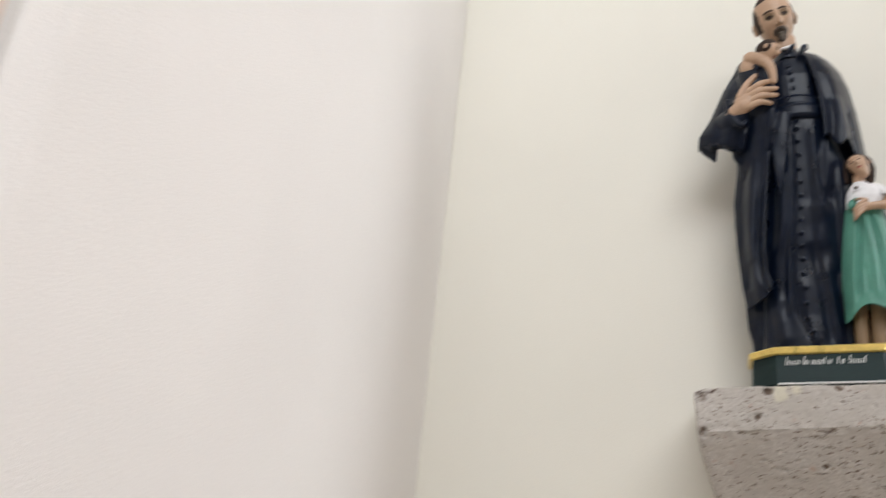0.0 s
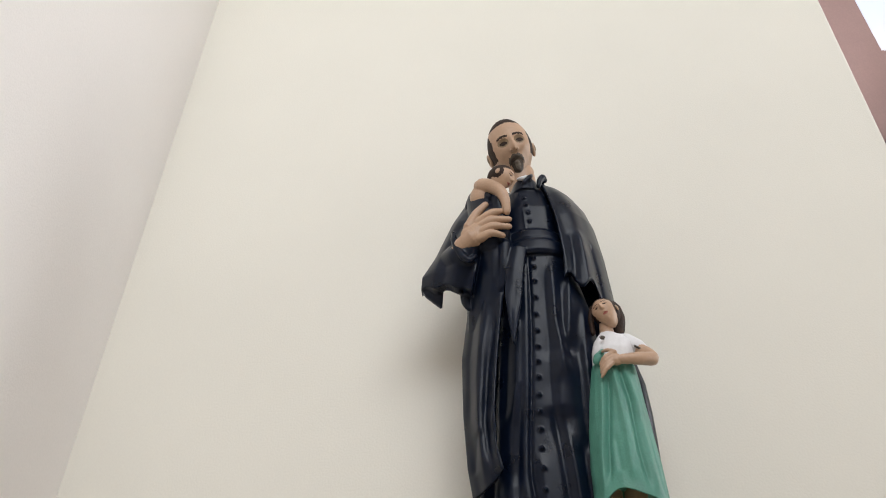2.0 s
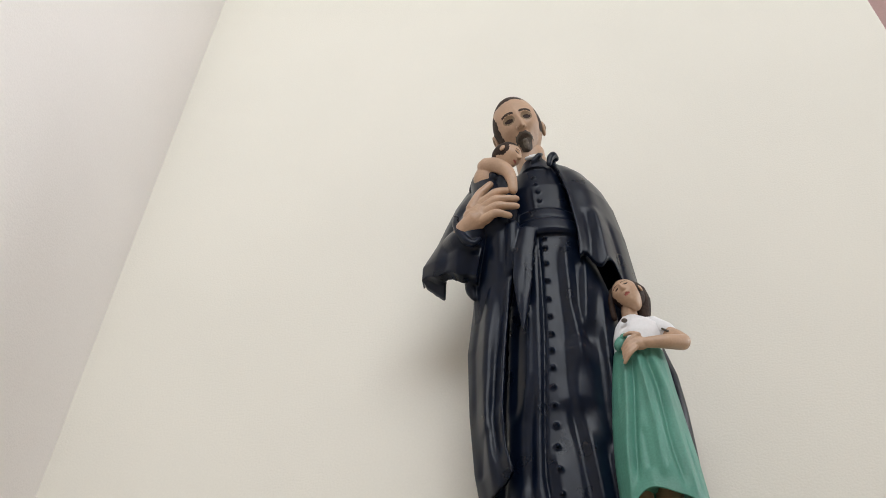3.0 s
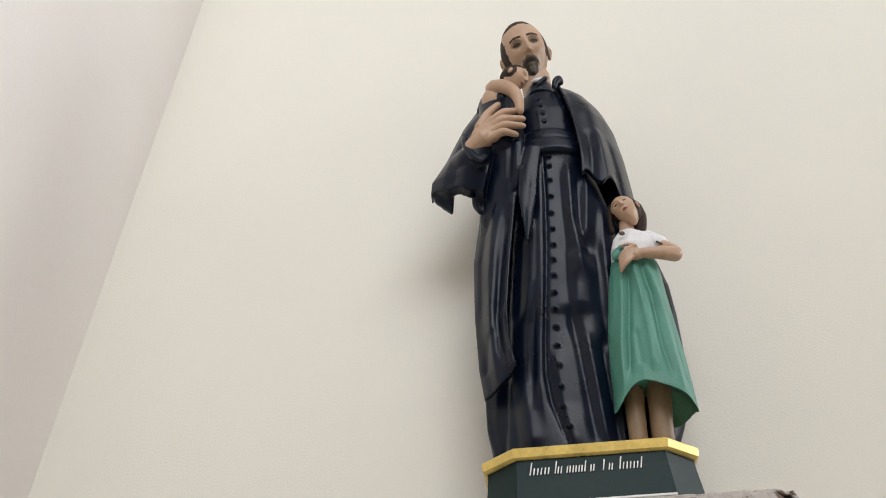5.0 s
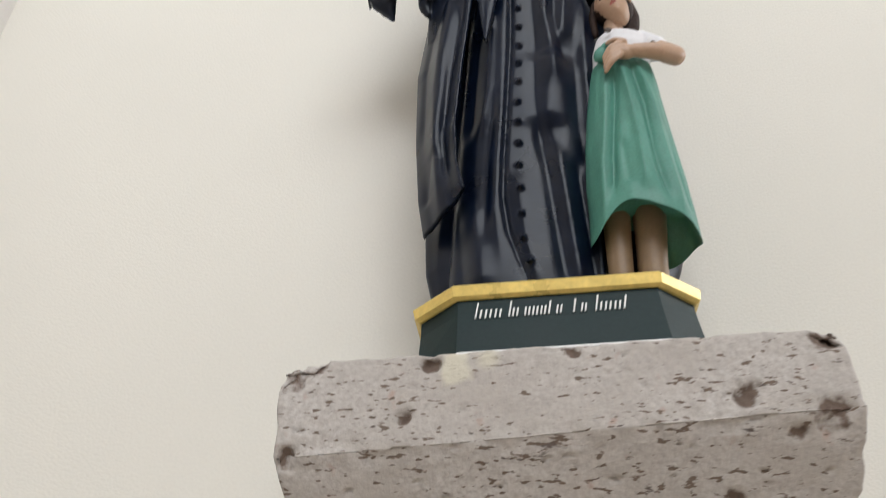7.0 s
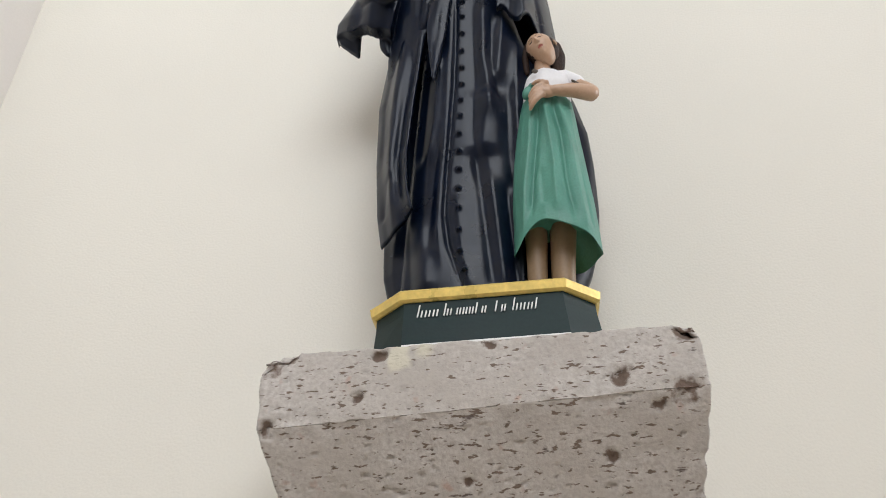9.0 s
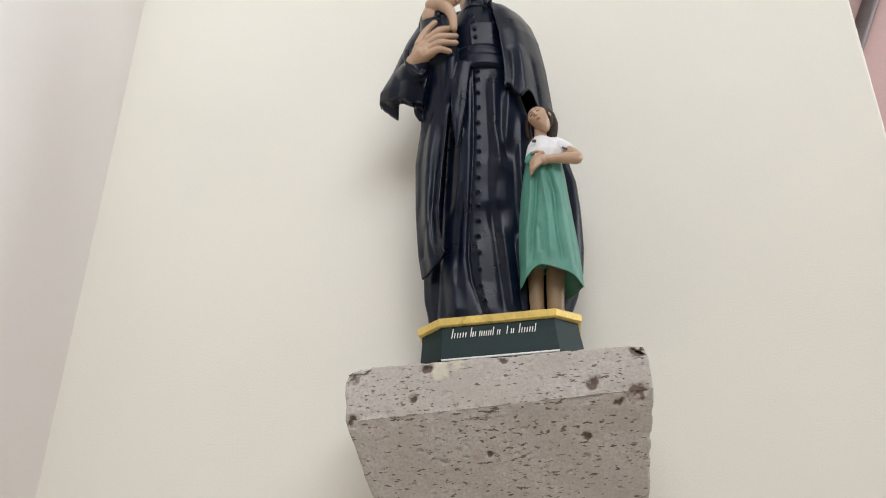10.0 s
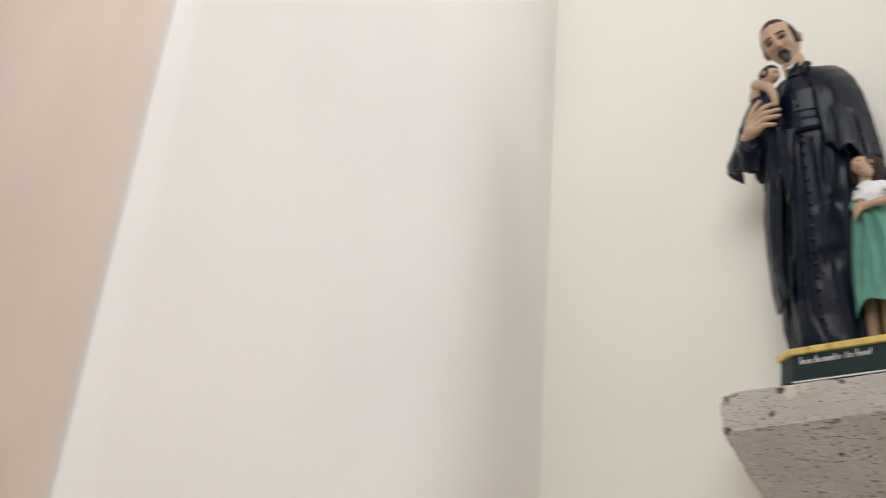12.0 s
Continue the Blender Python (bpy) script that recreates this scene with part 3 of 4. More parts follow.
# cloak front with its turned-up corner
CLOAK_FOLDS = [
    ([(-0.088, 2.80), (-0.104, 2.68), (-0.116, 2.55), (-0.122, 2.46)], 0.0108, 0.00945, 0.0102),
    ([(-0.104, 2.74), (-0.124, 2.60), (-0.134, 2.48), (-0.128, 2.40)], 0.00945, 0.0108, -0.0102),
    ([(-0.120, 2.82), (-0.142, 2.70), (-0.152, 2.58), (-0.148, 2.44), (-0.140, 2.36)], 0.01215, 0.01215, 0.00935),
    ([(-0.146, 2.78), (-0.166, 2.64), (-0.166, 2.50)], 0.00945, 0.00945, -0.0068),
    ([(-0.112, 2.50), (-0.116, 2.43), (-0.106, 2.36)], 0.0162, 0.0135, 0.0102),
    ([(-0.150, 2.46), (-0.158, 2.38)], 0.0081, 0.0081, -0.00595),
]
sheet([[(0, -0.166, -0.170, 2.86), (0.2, -0.170, -0.165, 2.77), (0.4, -0.184, -0.160, 2.66), (0.7, -0.182, -0.160, 2.52), (0.9, -0.174, -0.162, 2.40), (1, -0.164, -0.166, 2.335)],
       [(0, -0.076, -0.252, 2.86), (0.2, -0.086, -0.246, 2.77), (0.45, -0.104, -0.232, 2.62), (0.68, -0.114, -0.226, 2.50), (0.85, -0.112, -0.228, 2.42), (1, -0.100, -0.236, 2.368)],
       [(0, 0.022), (1, 0.014)]], BLACK_I, thick=0.014, across=90, down=130, folds=0.002, count=2, seed=1.2, sag=0.010, carved=CLOAK_FOLDS)
# cape over the far shoulder, open in front, with a scalloped hem
sheet([[(0, 0.018, -0.264, 3.098), (0.15, 0.032, -0.274, 3.05), (0.4, 0.046, -0.282, 2.975), (0.75, 0.055, -0.284, 2.87), (1, 0.054, -0.280, 2.800)],
       [(0, 0.048, -0.17, 3.142), (0.08, 0.086, -0.172, 3.134), (0.16, 0.112, -0.174, 3.108), (0.26, 0.134, -0.174, 3.070), (0.4, 0.152, -0.172, 3.015), (0.6, 0.166, -0.168, 2.930), (0.8, 0.174, -0.162, 2.850), (1, 0.182, -0.155, 2.765)],
       [(0, 0.012), (0.3, 0.034), (1, 0.042)]], BLACK_I, thick=0.014, across=70, down=80, folds=0.0015, count=2, seed=3.0, scallop=0.014,
      carved=[([(0.098, 2.93), (0.104, 2.86), (0.108, 2.77)], 0.010, 0.014, 0.010), ([(0.126, 2.92), (0.136, 2.84), (0.142, 2.76)], 0.010, 0.007, -0.010),
              ([(0.078, 2.92), (0.080, 2.84), (0.078, 2.78)], 0.008, 0.010, -0.007), ([(0.026, 3.09), (0.040, 3.02), (0.052, 2.92), (0.060, 2.82)], 0.004, 0.007, 0.004)])
# standing collar and the rolled clasp of the cape
loft([(3.080, -0.060, 0.030, -0.270, -0.15), (3.118, -0.050, 0.020, -0.264, -0.16)], 6, 60, BLACK_I, lip=False)
limb([(-0.020, -0.270, 3.096, 0.006), (-0.006, -0.272, 3.112, 0.007), (0.000, -0.262, 3.126, 0.005)], BLACK_I, seg=10)
limb([(0.014, -0.276, 3.076, 0.006), (0.018, -0.278, 3.094, 0.008), (0.026, -0.274, 3.108, 0.009), (0.032, -0.258, 3.112, 0.008)], BLACK_I, seg=12)

# near arm: sleeve from the shoulder to the wrist, with a wide hanging cuff
limb([(-0.112, -0.17, 3.055, 0.046), (-0.160, -0.185, 2.97, 0.052), (-0.192, -0.20, 2.895, 0.050), (-0.172, -0.245, 2.885, 0.042), (-0.160, -0.258, 2.900, 0.032)], BLACK_I, seg=32, between=10)
sheet([[(0, -0.154, -0.225, 3.092), (0.3, -0.200, -0.222, 3.010), (0.6, -0.241, -0.208, 2.920), (0.85, -0.276, -0.194, 2.868), (1, -0.278, -0.19, 2.834)],
       [(0, -0.105, -0.235, 3.03), (0.35, -0.122, -0.262, 2.94), (0.8, -0.146, -0.258, 2.835), (1, -0.156, -0.24, 2.795)],
       [(0, 0.014), (0.5, 0.030), (1, 0.020)]], BLACK_I, thick=0.030, across=80, down=80, folds=0.001, count=2, seed=0.4, scallop=0.004,
      carved=[([(-0.165, 3.04), (-0.205, 2.96), (-0.240, 2.87), (-0.252, 2.81)], 0.016, 0.016, 0.004), ([(-0.175, 2.98), (-0.210, 2.90), (-0.222, 2.82)], 0.014, 0.014, -0.006),
              ([(-0.160, 2.95), (-0.190, 2.88), (-0.198, 2.80)], 0.014, 0.012, 0.006)])
# the corner of the cuff that hangs lowest
sheet([[(0, -0.279, -0.188, 2.845), (0.4, -0.268, -0.186, 2.822), (1, -0.234, -0.178, 2.796)], [(0, -0.226, -0.2, 2.85), (0.5, -0.224, -0.2, 2.83), (1, -0.228, -0.180, 2.794)], [(0, 0.005), (1, 0.002)]],
      BLACK_I, thick=0.014, across=16, down=20, folds=0.001, count=1)
limb([(-0.168, -0.205, 2.83, 0.018), (-0.172, -0.20, 2.792, 0.012), (-0.166, -0.20, 2.772, 0.006)], BLACK_I, seg=16)
# rolled rim of the sleeve under the wrist
limb([(-0.196, -0.262, 2.948, 0.006), (-0.196, -0.270, 2.920, 0.008), (-0.188, -0.276, 2.890, 0.009), (-0.174, -0.280, 2.862, 0.009), (-0.158, -0.280, 2.850, 0.008), (-0.146, -0.276, 2.866, 0.006)], BLACK_I, seg=14)
# the dark wrap round the child, falling below the hand into the cloak
limb([(-0.128, -0.245, 3.058, 0.036), (-0.118, -0.255, 2.99, 0.042), (-0.112, -0.255, 2.92, 0.040)], BLACK_I, seg=28, between=10)
sheet([[(0, -0.160, -0.230, 2.93), (0.5, -0.164, -0.205, 2.84), (1, -0.168, -0.175, 2.72)], [(0, -0.062, -0.272, 2.95), (0.5, -0.072, -0.262, 2.84), (1, -0.092, -0.244, 2.72)], [(0, 0.034), (0.6, 0.026), (1, 0.010)]],
      BLACK_I, thick=0.03, across=40, down=50, folds=0.0015, count=1, seed=0.7)
limb([(-0.160, -0.236, 3.052, 0.010), (-0.150, -0.256, 3.072, 0.009), (-0.126, -0.276, 3.064, 0.009), (-0.108, -0.288, 3.036, 0.010)], BLACK_I, seg=14)
limb([(-0.076, -0.270, 2.90, 0.016), (-0.080, -0.262, 2.84, 0.014), (-0.090, -0.250, 2.79, 0.010)], BLACK_I, seg=16)
limb([(-0.086, -0.280, 3.03, 0.020), (-0.080, -0.278, 2.97, 0.018)], BLACK_I, seg=16)
# buttons of the cassock and of its breast
for x, z in ((-0.012, 2.862), (-0.012, 2.838), (-0.013, 2.800), (-0.014, 2.759), (-0.015, 2.716), (-0.015, 2.676), (-0.016, 2.638), (-0.018, 2.602), (-0.019, 2.566), (-0.021, 2.527), (-0.022, 2.491),
             (-0.022, 2.453), (-0.023, 2.413), (-0.023, 2.371), (-0.023, 2.328), (-0.022, 2.288), (-0.014, 2.250)):
    ball((x, front_y(x, z) - 0.003, z), (0.0041, 0.0056, 0.0041), BLACK_I, seg=16)
for x, z in ((-0.022, 3.046), (-0.019, 3.022), (-0.016, 2.997), (-0.014, 2.970)):
    ball((x, front_y(x, z) - 0.001, z), (0.0042, 0.0046, 0.0042), BLACK_I, seg=14)
limb([(-0.034, front_y(-0.034, 3.07) + 0.001, 3.07, 0.003), (-0.027, front_y(-0.027, 3.00) + 0.001, 3.00, 0.003), (-0.024, front_y(-0.024, 2.95) + 0.001, 2.95, 0.003)], BLACK_I, seg=10, between=8)
cast.append((fused(fig, 0.0022, 4), lambda f: BLACK_I))

# ---- bare skin: the hand, the child's back and arm, the girl's arm and legs ----
fig = bmesh.new()
ball((-0.140, -0.288, 2.926), (0.040, 0.017, 0.030), SKIN_I, (0, -22, 0), 32)
limb([(-0.180, -0.268, 2.898, 0.021), (-0.150, -0.284, 2.914, 0.024)], SKIN_I, seg=20)
for tip_x, tip_z, base_z, r in ((-0.078, 2.984, 2.950, 0.0094), (-0.064, 2.958, 2.934, 0.0096), (-0.064, 2.936, 2.918, 0.0090), (-0.080, 2.910, 2.904, 0.0084)):
    limb([(-0.140, -0.292, base_z, r * 1.15), (-0.106, -0.305, (base_z + tip_z) / 2 + 0.005, r * 1.05), (tip_x, -0.294, tip_z, r * 0.8)], SKIN_I, seg=16)
limb([(-0.160, -0.290, 2.940, 0.013), (-0.142, -0.297, 2.976, 0.0105), (-0.118, -0.297, 3.004, 0.0082)], SKIN_I, seg=16)
ball((-0.122, -0.268, 3.058), (0.032, 0.026, 0.040), SKIN_I, (0, 30, 0))
limb([(-0.126, -0.284, 3.076, 0.020), (-0.100, -0.300, 3.062, 0.018), (-0.078, -0.306, 3.034, 0.0145), (-0.070, -0.304, 3.008, 0.012), (-0.068, -0.300, 2.978, 0.009)], SKIN_I, seg=20)
limb([(-0.098, -0.282, 3.07, 0.017), (-0.084, -0.286, 3.085, 0.017)], SKIN_I, seg=16)
limb([(-0.014, -0.21, 3.07, 0.036), (-0.026, -0.226, 3.17, 0.036)], SKIN_I, seg=24)
limb([(0.186, -0.232, 2.642, 0.0145), (0.212, -0.240, 2.616, 0.0160), (0.222, -0.250, 2.598, 0.0150), (0.188, -0.272, 2.588, 0.0135), (0.150, -0.280, 2.583, 0.0100)], SKIN_I, seg=20, between=8)
ball((0.136, -0.278, 2.584), (0.020, 0.010, 0.014), SKIN_I, (0, 10, 0), 20)
for k in range(4):
    limb([(0.130, -0.284, 2.594 - k * 0.0075, 0.0050), (0.116, -0.286, 2.586 - k * 0.0095, 0.0046), (0.107, -0.276, 2.574 - k * 0.0095, 0.0036)], SKIN_I, seg=10, between=4)
limb([(0.138, -0.284, 2.598, 0.005), (0.124, -0.284, 2.604, 0.004), (0.114, -0.276, 2.604, 0.003)], SKIN_I, seg=10, between=4)
limb([(0.138, -0.220, 2.655, 0.0165), (0.138, -0.228, 2.700, 0.0150)], SKIN_I, seg=20)
for x0, x1, r in ((0.105, 0.108, 0.0160), (0.147, 0.156, 0.0190)):
    limb([(x0, -0.212, FOOT, r), (x0, -0.214, 2.25, r * 1.04), ((x0 + x1) / 2, -0.217, 2.32, r * 1.18), (x1, -0.215, 2.42, r * 1.2)], SKIN_I, seg=24)
cast.append((fused(fig, 0.0014, 3), lambda f: LEG_SHADE_I if f.center.z < 2.5 else SKIN_I))


# ---- heads: one carved form each, painted by region ----
def bell(v, mid, wide):
    return math.exp(-((v - mid) / wide) ** 2)


def carved_head(old):
    """The form of a head on the unit ball: jaw, brow, nose, eyes and mouth; an old one has hollow cheeks and a beard."""
    def shape(p):
        u, w = p.x, p.z
        a = abs(u)
        low = smoothstep(0.1, -1.0, w)
        q = Vector((u * (1 - (0.30 if old else 0.36) * low), p.y * (1 - 0.12 * low), w))
        if p.y < 0:
            grow = smoothstep(0.0, -0.35, p.y)
            nose = bell(u, 0, 0.085 + 0.075 * smoothstep(0.1, -0.15, w)) * (0.05 + 0.19 * smoothstep(0.28, -0.12, w)) * smoothstep(0.42, 0.2, w) * smoothstep(-0.27, -0.17, w)
            out = nose * (1.0 if old else 0.75) + 0.045 * bell(a, 0.36, 0.24) * bell(w, 0.26, 0.07) - 0.085 * bell(a, 0.36, 0.16) * bell(w, 0.09, 0.10)
            out += 0.05 * bell(a, 0.37, 0.11) * bell(w, 0.07, 0.06) + 0.03 * bell(a, 0.50, 0.20) * bell(w, -0.16, 0.16)
            out += 0.045 * bell(u, 0, 0.24) * bell(w, -0.36, 0.05) - 0.05 * bell(u, 0, 0.20) * bell(w, -0.455, 0.022) + 0.045 * bell(u, 0, 0.17) * bell(w, -0.52, 0.04)
            out += 0.06 * bell(u, 0, 0.24) * bell(w, -0.76, 0.14)
            if old:
                arc = -0.37 - 0.9 * max(0.0, a - 0.12) ** 1.5
                out += 0.05 * bell(w, arc, 0.06) * smoothstep(0.44, 0.34, a) + 0.07 * bell(u, 0, 0.26) * bell(w, -0.78, 0.20) - 0.04 * bell(a, 0.52, 0.14) * bell(w, -0.40, 0.18)
            q.y -= out * grow
        return q
    return shape


def old_paint(p):
    u, w, a = p.x, p.z, abs(p.x)
    rag = 0.03 * noise.noise(p * 9)
    if p.y < -0.08 + rag and w < 0.76 - 0.16 * a + rag and a < 0.81 + rag:
        if p.y < -0.3:
            arc = -0.37 - 0.9 * max(0.0, a - 0.12) ** 1.5
            if abs(w - arc) < 0.072 + rag and a < 0.42:
                return BEARD_I
            if w < -0.36 + rag and a < 0.35 + rag + 0.35 * min(0.0, w + 0.52):
                return GREY_I if (u / 0.15) ** 2 + ((w + 0.60) / 0.15) ** 2 < 1 + 8 * rag else BEARD_I
            if 0.12 < a < 0.60 and abs(w - 0.295 + 0.7 * (a - 0.32) ** 2) < 0.036:
                return HAIR_I
            if ((a - 0.37) / 0.16) ** 2 + ((w - 0.085) / 0.060) ** 2 < 1:
                return HAIR_I
            # darker skin painted round the eye as the shade of its socket
            if ((a - 0.37) / 0.24) ** 2 + ((w - 0.11) / 0.13) ** 2 < 1:
                return LEG_SHADE_I
        return SKIN_I
    return SKIN_I if w < -0.30 + rag and p.y < 0.5 else HAIR_I


def young_paint(p):
    u, w, a = p.x, p.z, abs(p.x)
    rag = 0.03 * noise.noise(p * 7)
    if p.y < -0.10 + rag and w < 0.60 - 0.3 * a * a + rag and a < 0.88 + rag:
        if p.y < -0.3:
            if abs(w + 0.46) < 0.075 - 0.15 * a and a < 0.24:
                return LIP_I
            if 0.14 < a < 0.58 and abs(w - 0.28 + 0.4 * (a - 0.36) ** 2) < 0.026:
                return HAIR_I
            if ((a - 0.37) / 0.10) ** 2 + ((w - 0.07) / 0.055) ** 2 < 1 or (0.2 < a < 0.56 and abs(w - 0.125 + 0.9 * (a - 0.37) ** 2) < 0.024):
                return HAIR_I
        return SKIN_I
    return SKIN_I if w < -0.45 + rag and p.y < 0.35 else HAIR_I


fig = bmesh.new()
HEAD, TILT = (-0.047, -0.252, 3.224), (28, -14, -5)
ball(HEAD, (0.0580, 0.067, 0.088), SKIN_I, TILT, 300, carved_head(True), old_paint)


def on_head(x, y, z):
    p = pose(*HEAD, *TILT) @ Vector((x, y, z))
    return p.x, p.y, p.z


for s in (-1, 1):
    ball(on_head(s * 0.0585, 0.004, -0.010), (0.0060, 0.012, 0.019), SKIN_I, (TILT[0], TILT[1] + s * 8, TILT[2]), 20)
    # small dark form that stands in for the shade inside the ear
    ball(on_head(s * 0.0600, 0.000, -0.009), (0.0055, 0.006, 0.011), LEG_SHADE_I, (TILT[0], TILT[1] + s * 8, TILT[2]), 14)
    ball(on_head(s * 0.0065, -0.0680, -0.0165), (0.0052, 0.0062, 0.0046), SKIN_I, TILT, 14)
# white band inside the collar
limb([(-0.034, -0.266, 3.112, 0.004), (-0.024, -0.270, 3.110, 0.006), (-0.012, -0.268, 3.118, 0.004)], WHITE_I, seg=10)

CHILD, CHILD_TILT = (-0.079, -0.302, 3.084), (24, 4, 74)
ball(CHILD, (0.0285, 0.034, 0.037), SKIN_I, CHILD_TILT, 180, carved_head(False), young_paint)
ear = pose(*CHILD, *CHILD_TILT) @ Vector((-0.0285, -0.002, -0.002))
ball(tuple(ear), (0.0035, 0.0055, 0.0085), SKIN_I, CHILD_TILT, 14)

# the girl: skirt, blouse and head
SKIRT_FOLDS = [
    ([(0.124, 2.575), (0.118, 2.50), (0.106, 2.40), (0.100, 2.31)], 0.006, 0.004, -0.009),
    ([(0.130, 2.575), (0.136, 2.50), (0.140, 2.42), (0.138, 2.31)], 0.006, 0.010, 0.009),
    ([(0.108, 2.57), (0.100, 2.48), (0.088, 2.38), (0.084, 2.29)], 0.007, 0.007, 0.008),
    ([(0.146, 2.575), (0.158, 2.50), (0.160, 2.40), (0.168, 2.30)], 0.006, 0.006, -0.007),
    ([(0.156, 2.575), (0.172, 2.50), (0.178, 2.40), (0.186, 2.30)], 0.007, 0.008, 0.007),
    ([(0.118, 2.42), (0.120, 2.32)], 0.006, 0.006, -0.005),
    ([(0.186, 2.46), (0.196, 2.30)], 0.005, 0.005, -0.006),
]
loft([(2.272, 0.068, 0.214, -0.282, -0.160), (2.32, 0.069, 0.212, -0.280, -0.160), (2.376, 0.068, 0.208, -0.276, -0.165), (2.448, 0.072, 0.200, -0.272, -0.17), (2.512, 0.080, 0.194, -0.268, -0.175), (2.56, 0.088, 0.190, -0.266, -0.185), (2.59, 0.094, 0.186, -0.264, -0.19), (2.604, 0.100, 0.176, -0.255, -0.19)],
     110, 200, GREEN_I, folds=0.0022, count=7, seed=6.0, fold_in=lambda z: 1 - 0.75 * smoothstep(2.45, 2.6, z), carved=SKIRT_FOLDS, lip=0.045,
     edge=lambda th: 0.036 * bell(th, 4.55, 0.62) + 0.004 + 0.006 * math.sin(5 * th))
ball((0.107, -0.262, 2.596), (0.011, 0.010, 0.017), GREEN_I, (0, 30, 0), seg=20)
ball((0.113, -0.268, 2.606), (0.006, 0.006, 0.009), GREEN_I, (0, 50, 0), seg=16)
loft([(2.59, 0.096, 0.184, -0.262, -0.19), (2.625, 0.098, 0.188, -0.266, -0.19), (2.648, 0.104, 0.190, -0.262, -0.195), (2.664, 0.113, 0.176, -0.250, -0.20), (2.676, 0.122, 0.156, -0.24, -0.21)], 30, 90, WHITE_I, folds=0.0024, count=7, seed=3.0, lip=False)
limb([(0.172, -0.228, 2.652, 0.022), (0.198, -0.232, 2.634, 0.020)], WHITE_I, seg=24)
limb([(0.188, -0.252, 2.630, 0.0022), (0.202, -0.250, 2.622, 0.0022), (0.212, -0.240, 2.622, 0.0022)], BEARD_I, seg=8)
ball((0.120, -0.266, 2.644), (0.006, 0.003, 0.005), BEARD_I, seg=12)
GIRL, GIRL_TILT = (0.139, -0.238, 2.722), (-2, -24, -24)
ball(GIRL, (0.0275, 0.033, 0.039), SKIN_I, GIRL_TILT, 220, carved_head(False), young_paint)


def on_girl(x, y, z):
    p = pose(*GIRL, *GIRL_TILT) @ Vector((x, y, z))
    return p.x, p.y, p.z


# her hair: crown, fall behind the ear, and the ear itself
ball(on_girl(0.002, 0.010, 0.008), (0.0295, 0.0335, 0.0375), HAIR_I, GIRL_TILT, 40)
limb([(0.156, -0.218, 2.744, 0.022), (0.163, -0.216, 2.720, 0.022), (0.164, -0.214, 2.694, 0.017), (0.158, -0.212, 2.668, 0.010)], HAIR_I, seg=24)
limb([(0.112, -0.232, 2.742, 0.006), (0.106, -0.226, 2.712, 0.007), (0.108, -0.222, 2.682, 0.006)], HAIR_I, seg=12)
ball(on_girl(0.0275, -0.004, -0.006), (0.003, 0.005, 0.008), SKIN_I, GIRL_TILT, 14)
me = bpy.data.meshes.new("heads")
fig.normal_update()
fig.to_mesh(me)
fig.free()
cast.append((me, None))

# ---- join into one statue ----
whole = bmesh.new()
for me, choose in cast:
    start = len(whole.faces)
    whole.from_mesh(me)
    whole.faces.ensure_lookup_table()
    if choose:
        for poly, fc in zip(me.polygons, whole.faces[start:]):
            fc.material_index = choose(poly)
for fc in whole.faces:
    fc.smooth = True
statue = mesh_object("statue", whole, [CLOTH_BLACK, SKIN, SKIN_LEG_SHADE, HAIR, BEARD, GREEN_CLOTH, WHITE_CLOTH, LIP_PAINT, GREY_BEARD])
tagged(statue, "painted plaster statue of a black-robed figure with two children", "statue")


# ---- beyond the edge of the recess ----


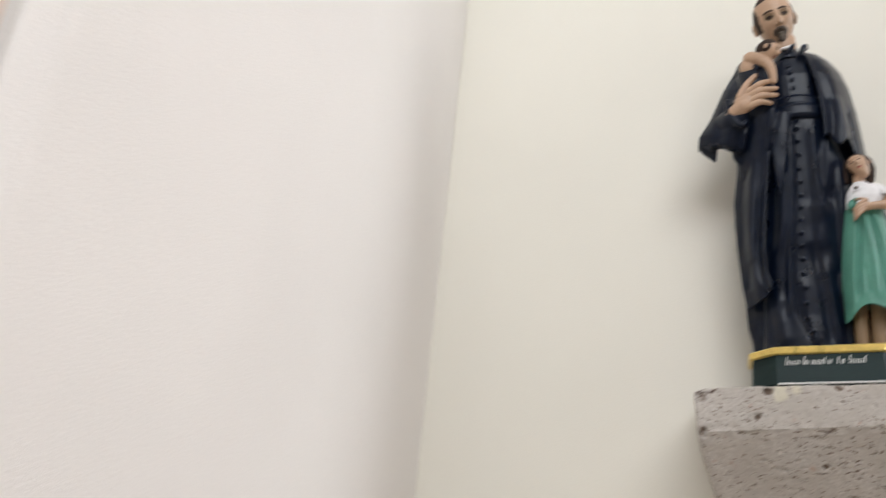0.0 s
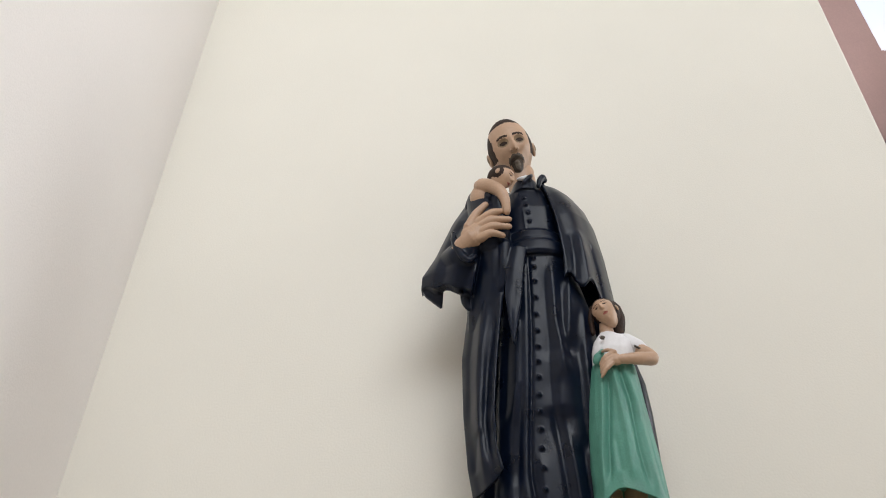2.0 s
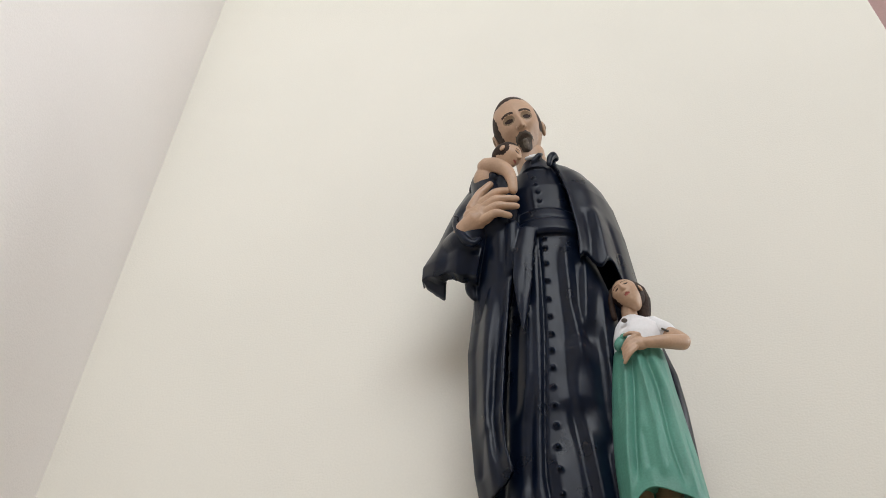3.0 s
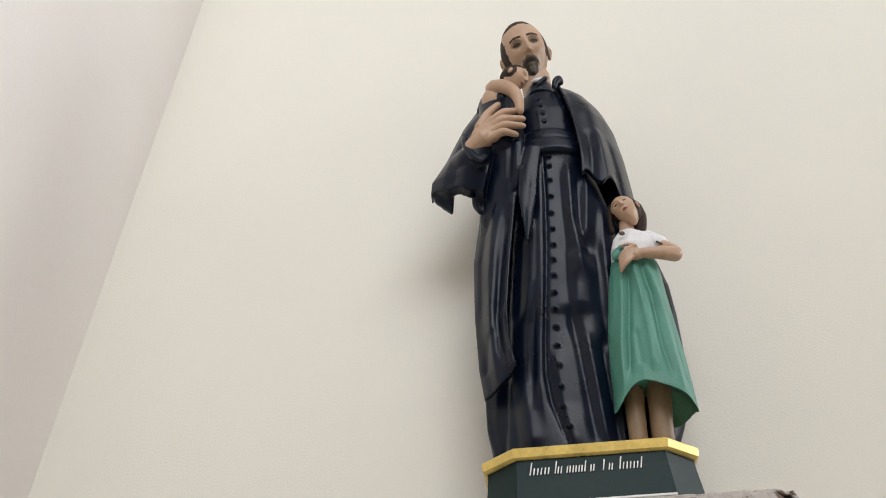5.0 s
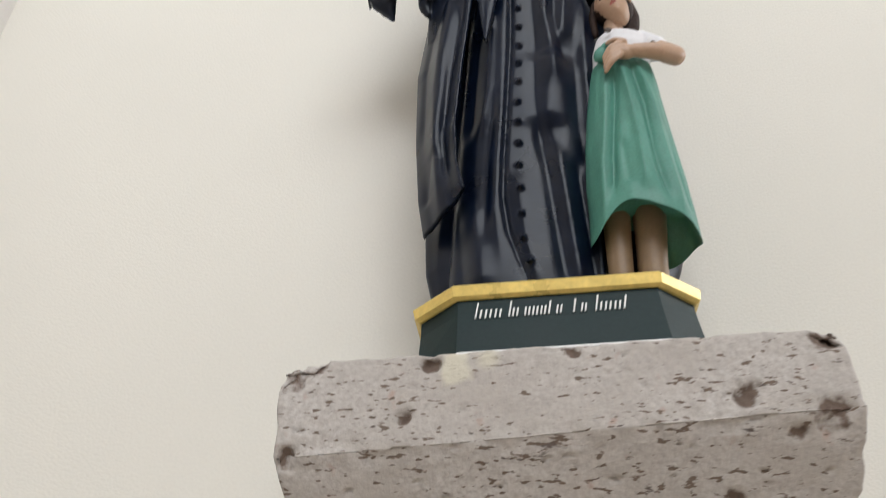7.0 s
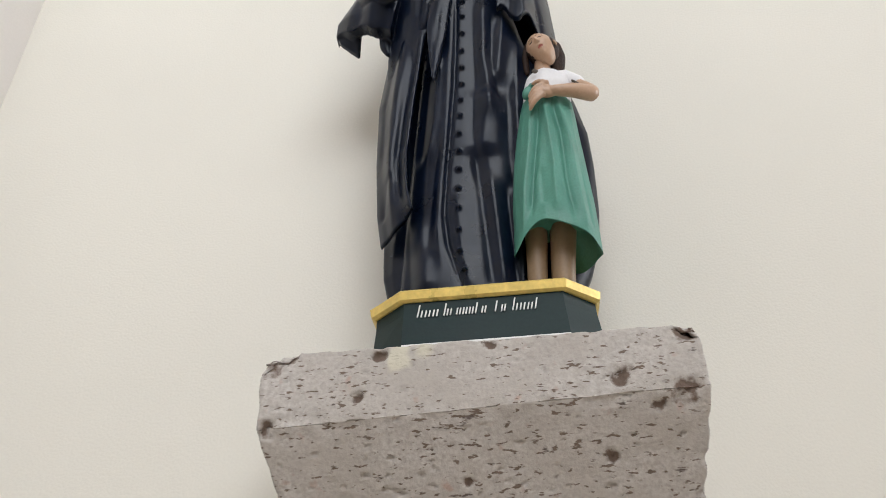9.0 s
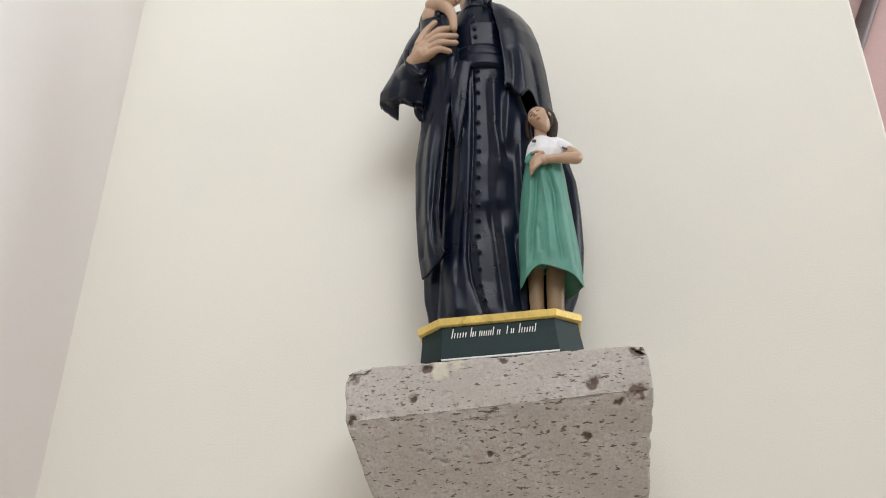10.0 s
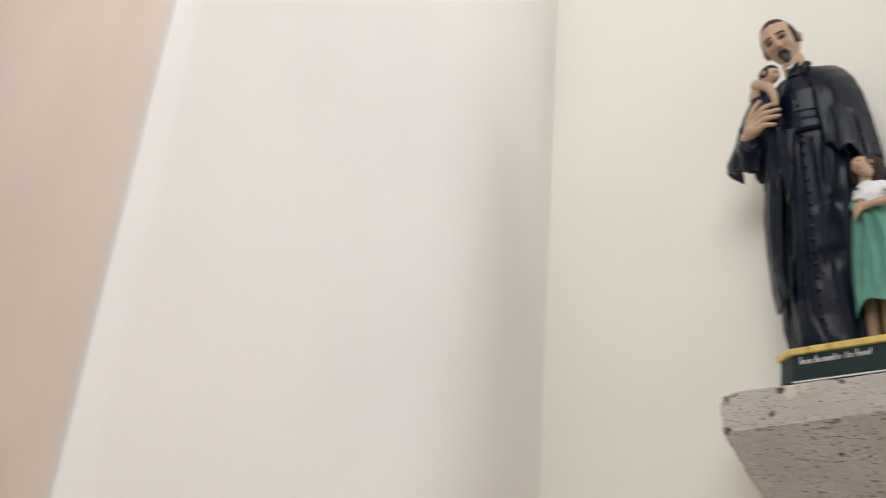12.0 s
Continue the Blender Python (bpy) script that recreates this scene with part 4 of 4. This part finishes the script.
def brace():
    """A dark round strut that runs down the far wall from the ceiling."""
    bm = bmesh.new()
    a, b = Vector((3.20, 1.70, 6.985)), Vector((1.812, 1.70, 4.107))
    way = (b - a).normalized()
    side = way.cross(Vector((0, 1, 0))).normalized()
    rings = []
    for p, r in ((a, 0.045), (b - way * 0.02, 0.045), (b, 0.036), (b + way * 0.008, 0.02)):
        rings.append([bm.verts.new(p + side * r * math.cos(k * math.pi / 8) + Vector((0, r * math.sin(k * math.pi / 8), 0))) for k in range(16)])
    for r0, r1 in zip(rings, rings[1:]):
        for k in range(16):
            j = (k + 1) % 16
            bm.faces.new((r0[k], r0[j], r1[j], r1[k]))
    bm.faces.new(rings[0][::-1])
    bm.faces.new(rings[-1])
    bmesh.ops.recalc_face_normals(bm, faces=bm.faces[:])
    return tagged(mesh_object("pipe", bm, LAMP_BLACK, smooth=True), "dark painted pipe slanting down the pink wall", "pipe")


brace()
bm = bmesh.new()
tri = [(1.804, 3.843), (1.847, 3.838), (1.800, 3.744), (1.754, 3.744), (1.754, 3.843)]
near, back = [bm.verts.new((x, 1.70, z)) for x, z in tri], [bm.verts.new((x, 1.755, z)) for x, z in tri]
bm.faces.new(near)
bm.faces.new(back[::-1])
for i in range(5):
    j = (i + 1) % 5
    bm.faces.new((near[j], near[i], back[i], back[j]))
bmesh.ops.recalc_face_normals(bm, faces=bm.faces[:])
tagged(mesh_object("wall_bracket", bm, WHITE_PAINT), "small white angled bracket fixed to the pink wall", "bracket")

# daylight seen through the high window in the far wall
SKY_GLOW = bpy.data.materials.new("bright_sky")
SKY_GLOW.use_nodes = True
glow = SKY_GLOW.node_tree.nodes["Principled BSDF"]
glow.inputs["Emission Color"].default_value = (0.80, 0.86, 1.0, 1)
glow.inputs["Emission Strength"].default_value = 0.8
structure("backdrop", box(1.0, 7.0, 2.3, 2.34, 5.0, 10.0), SKY_GLOW, "pale bright sky outside the high window", "sky")
window = new("window_1")
for x0, x1, z0, z1 in ((2.55, 3.60, 6.03, 6.07), (2.55, 3.60, 6.86, 6.90), (2.55, 2.59, 6.07, 6.86), (3.56, 3.60, 6.07, 6.86)):
    part("window_frame", box(x0, x1, 1.80, 1.86, z0, z1, bevel=0.004), WHITE_PAINT, window)
tagged(window, "white framed high window in the pink wall", "window", kind="structure")
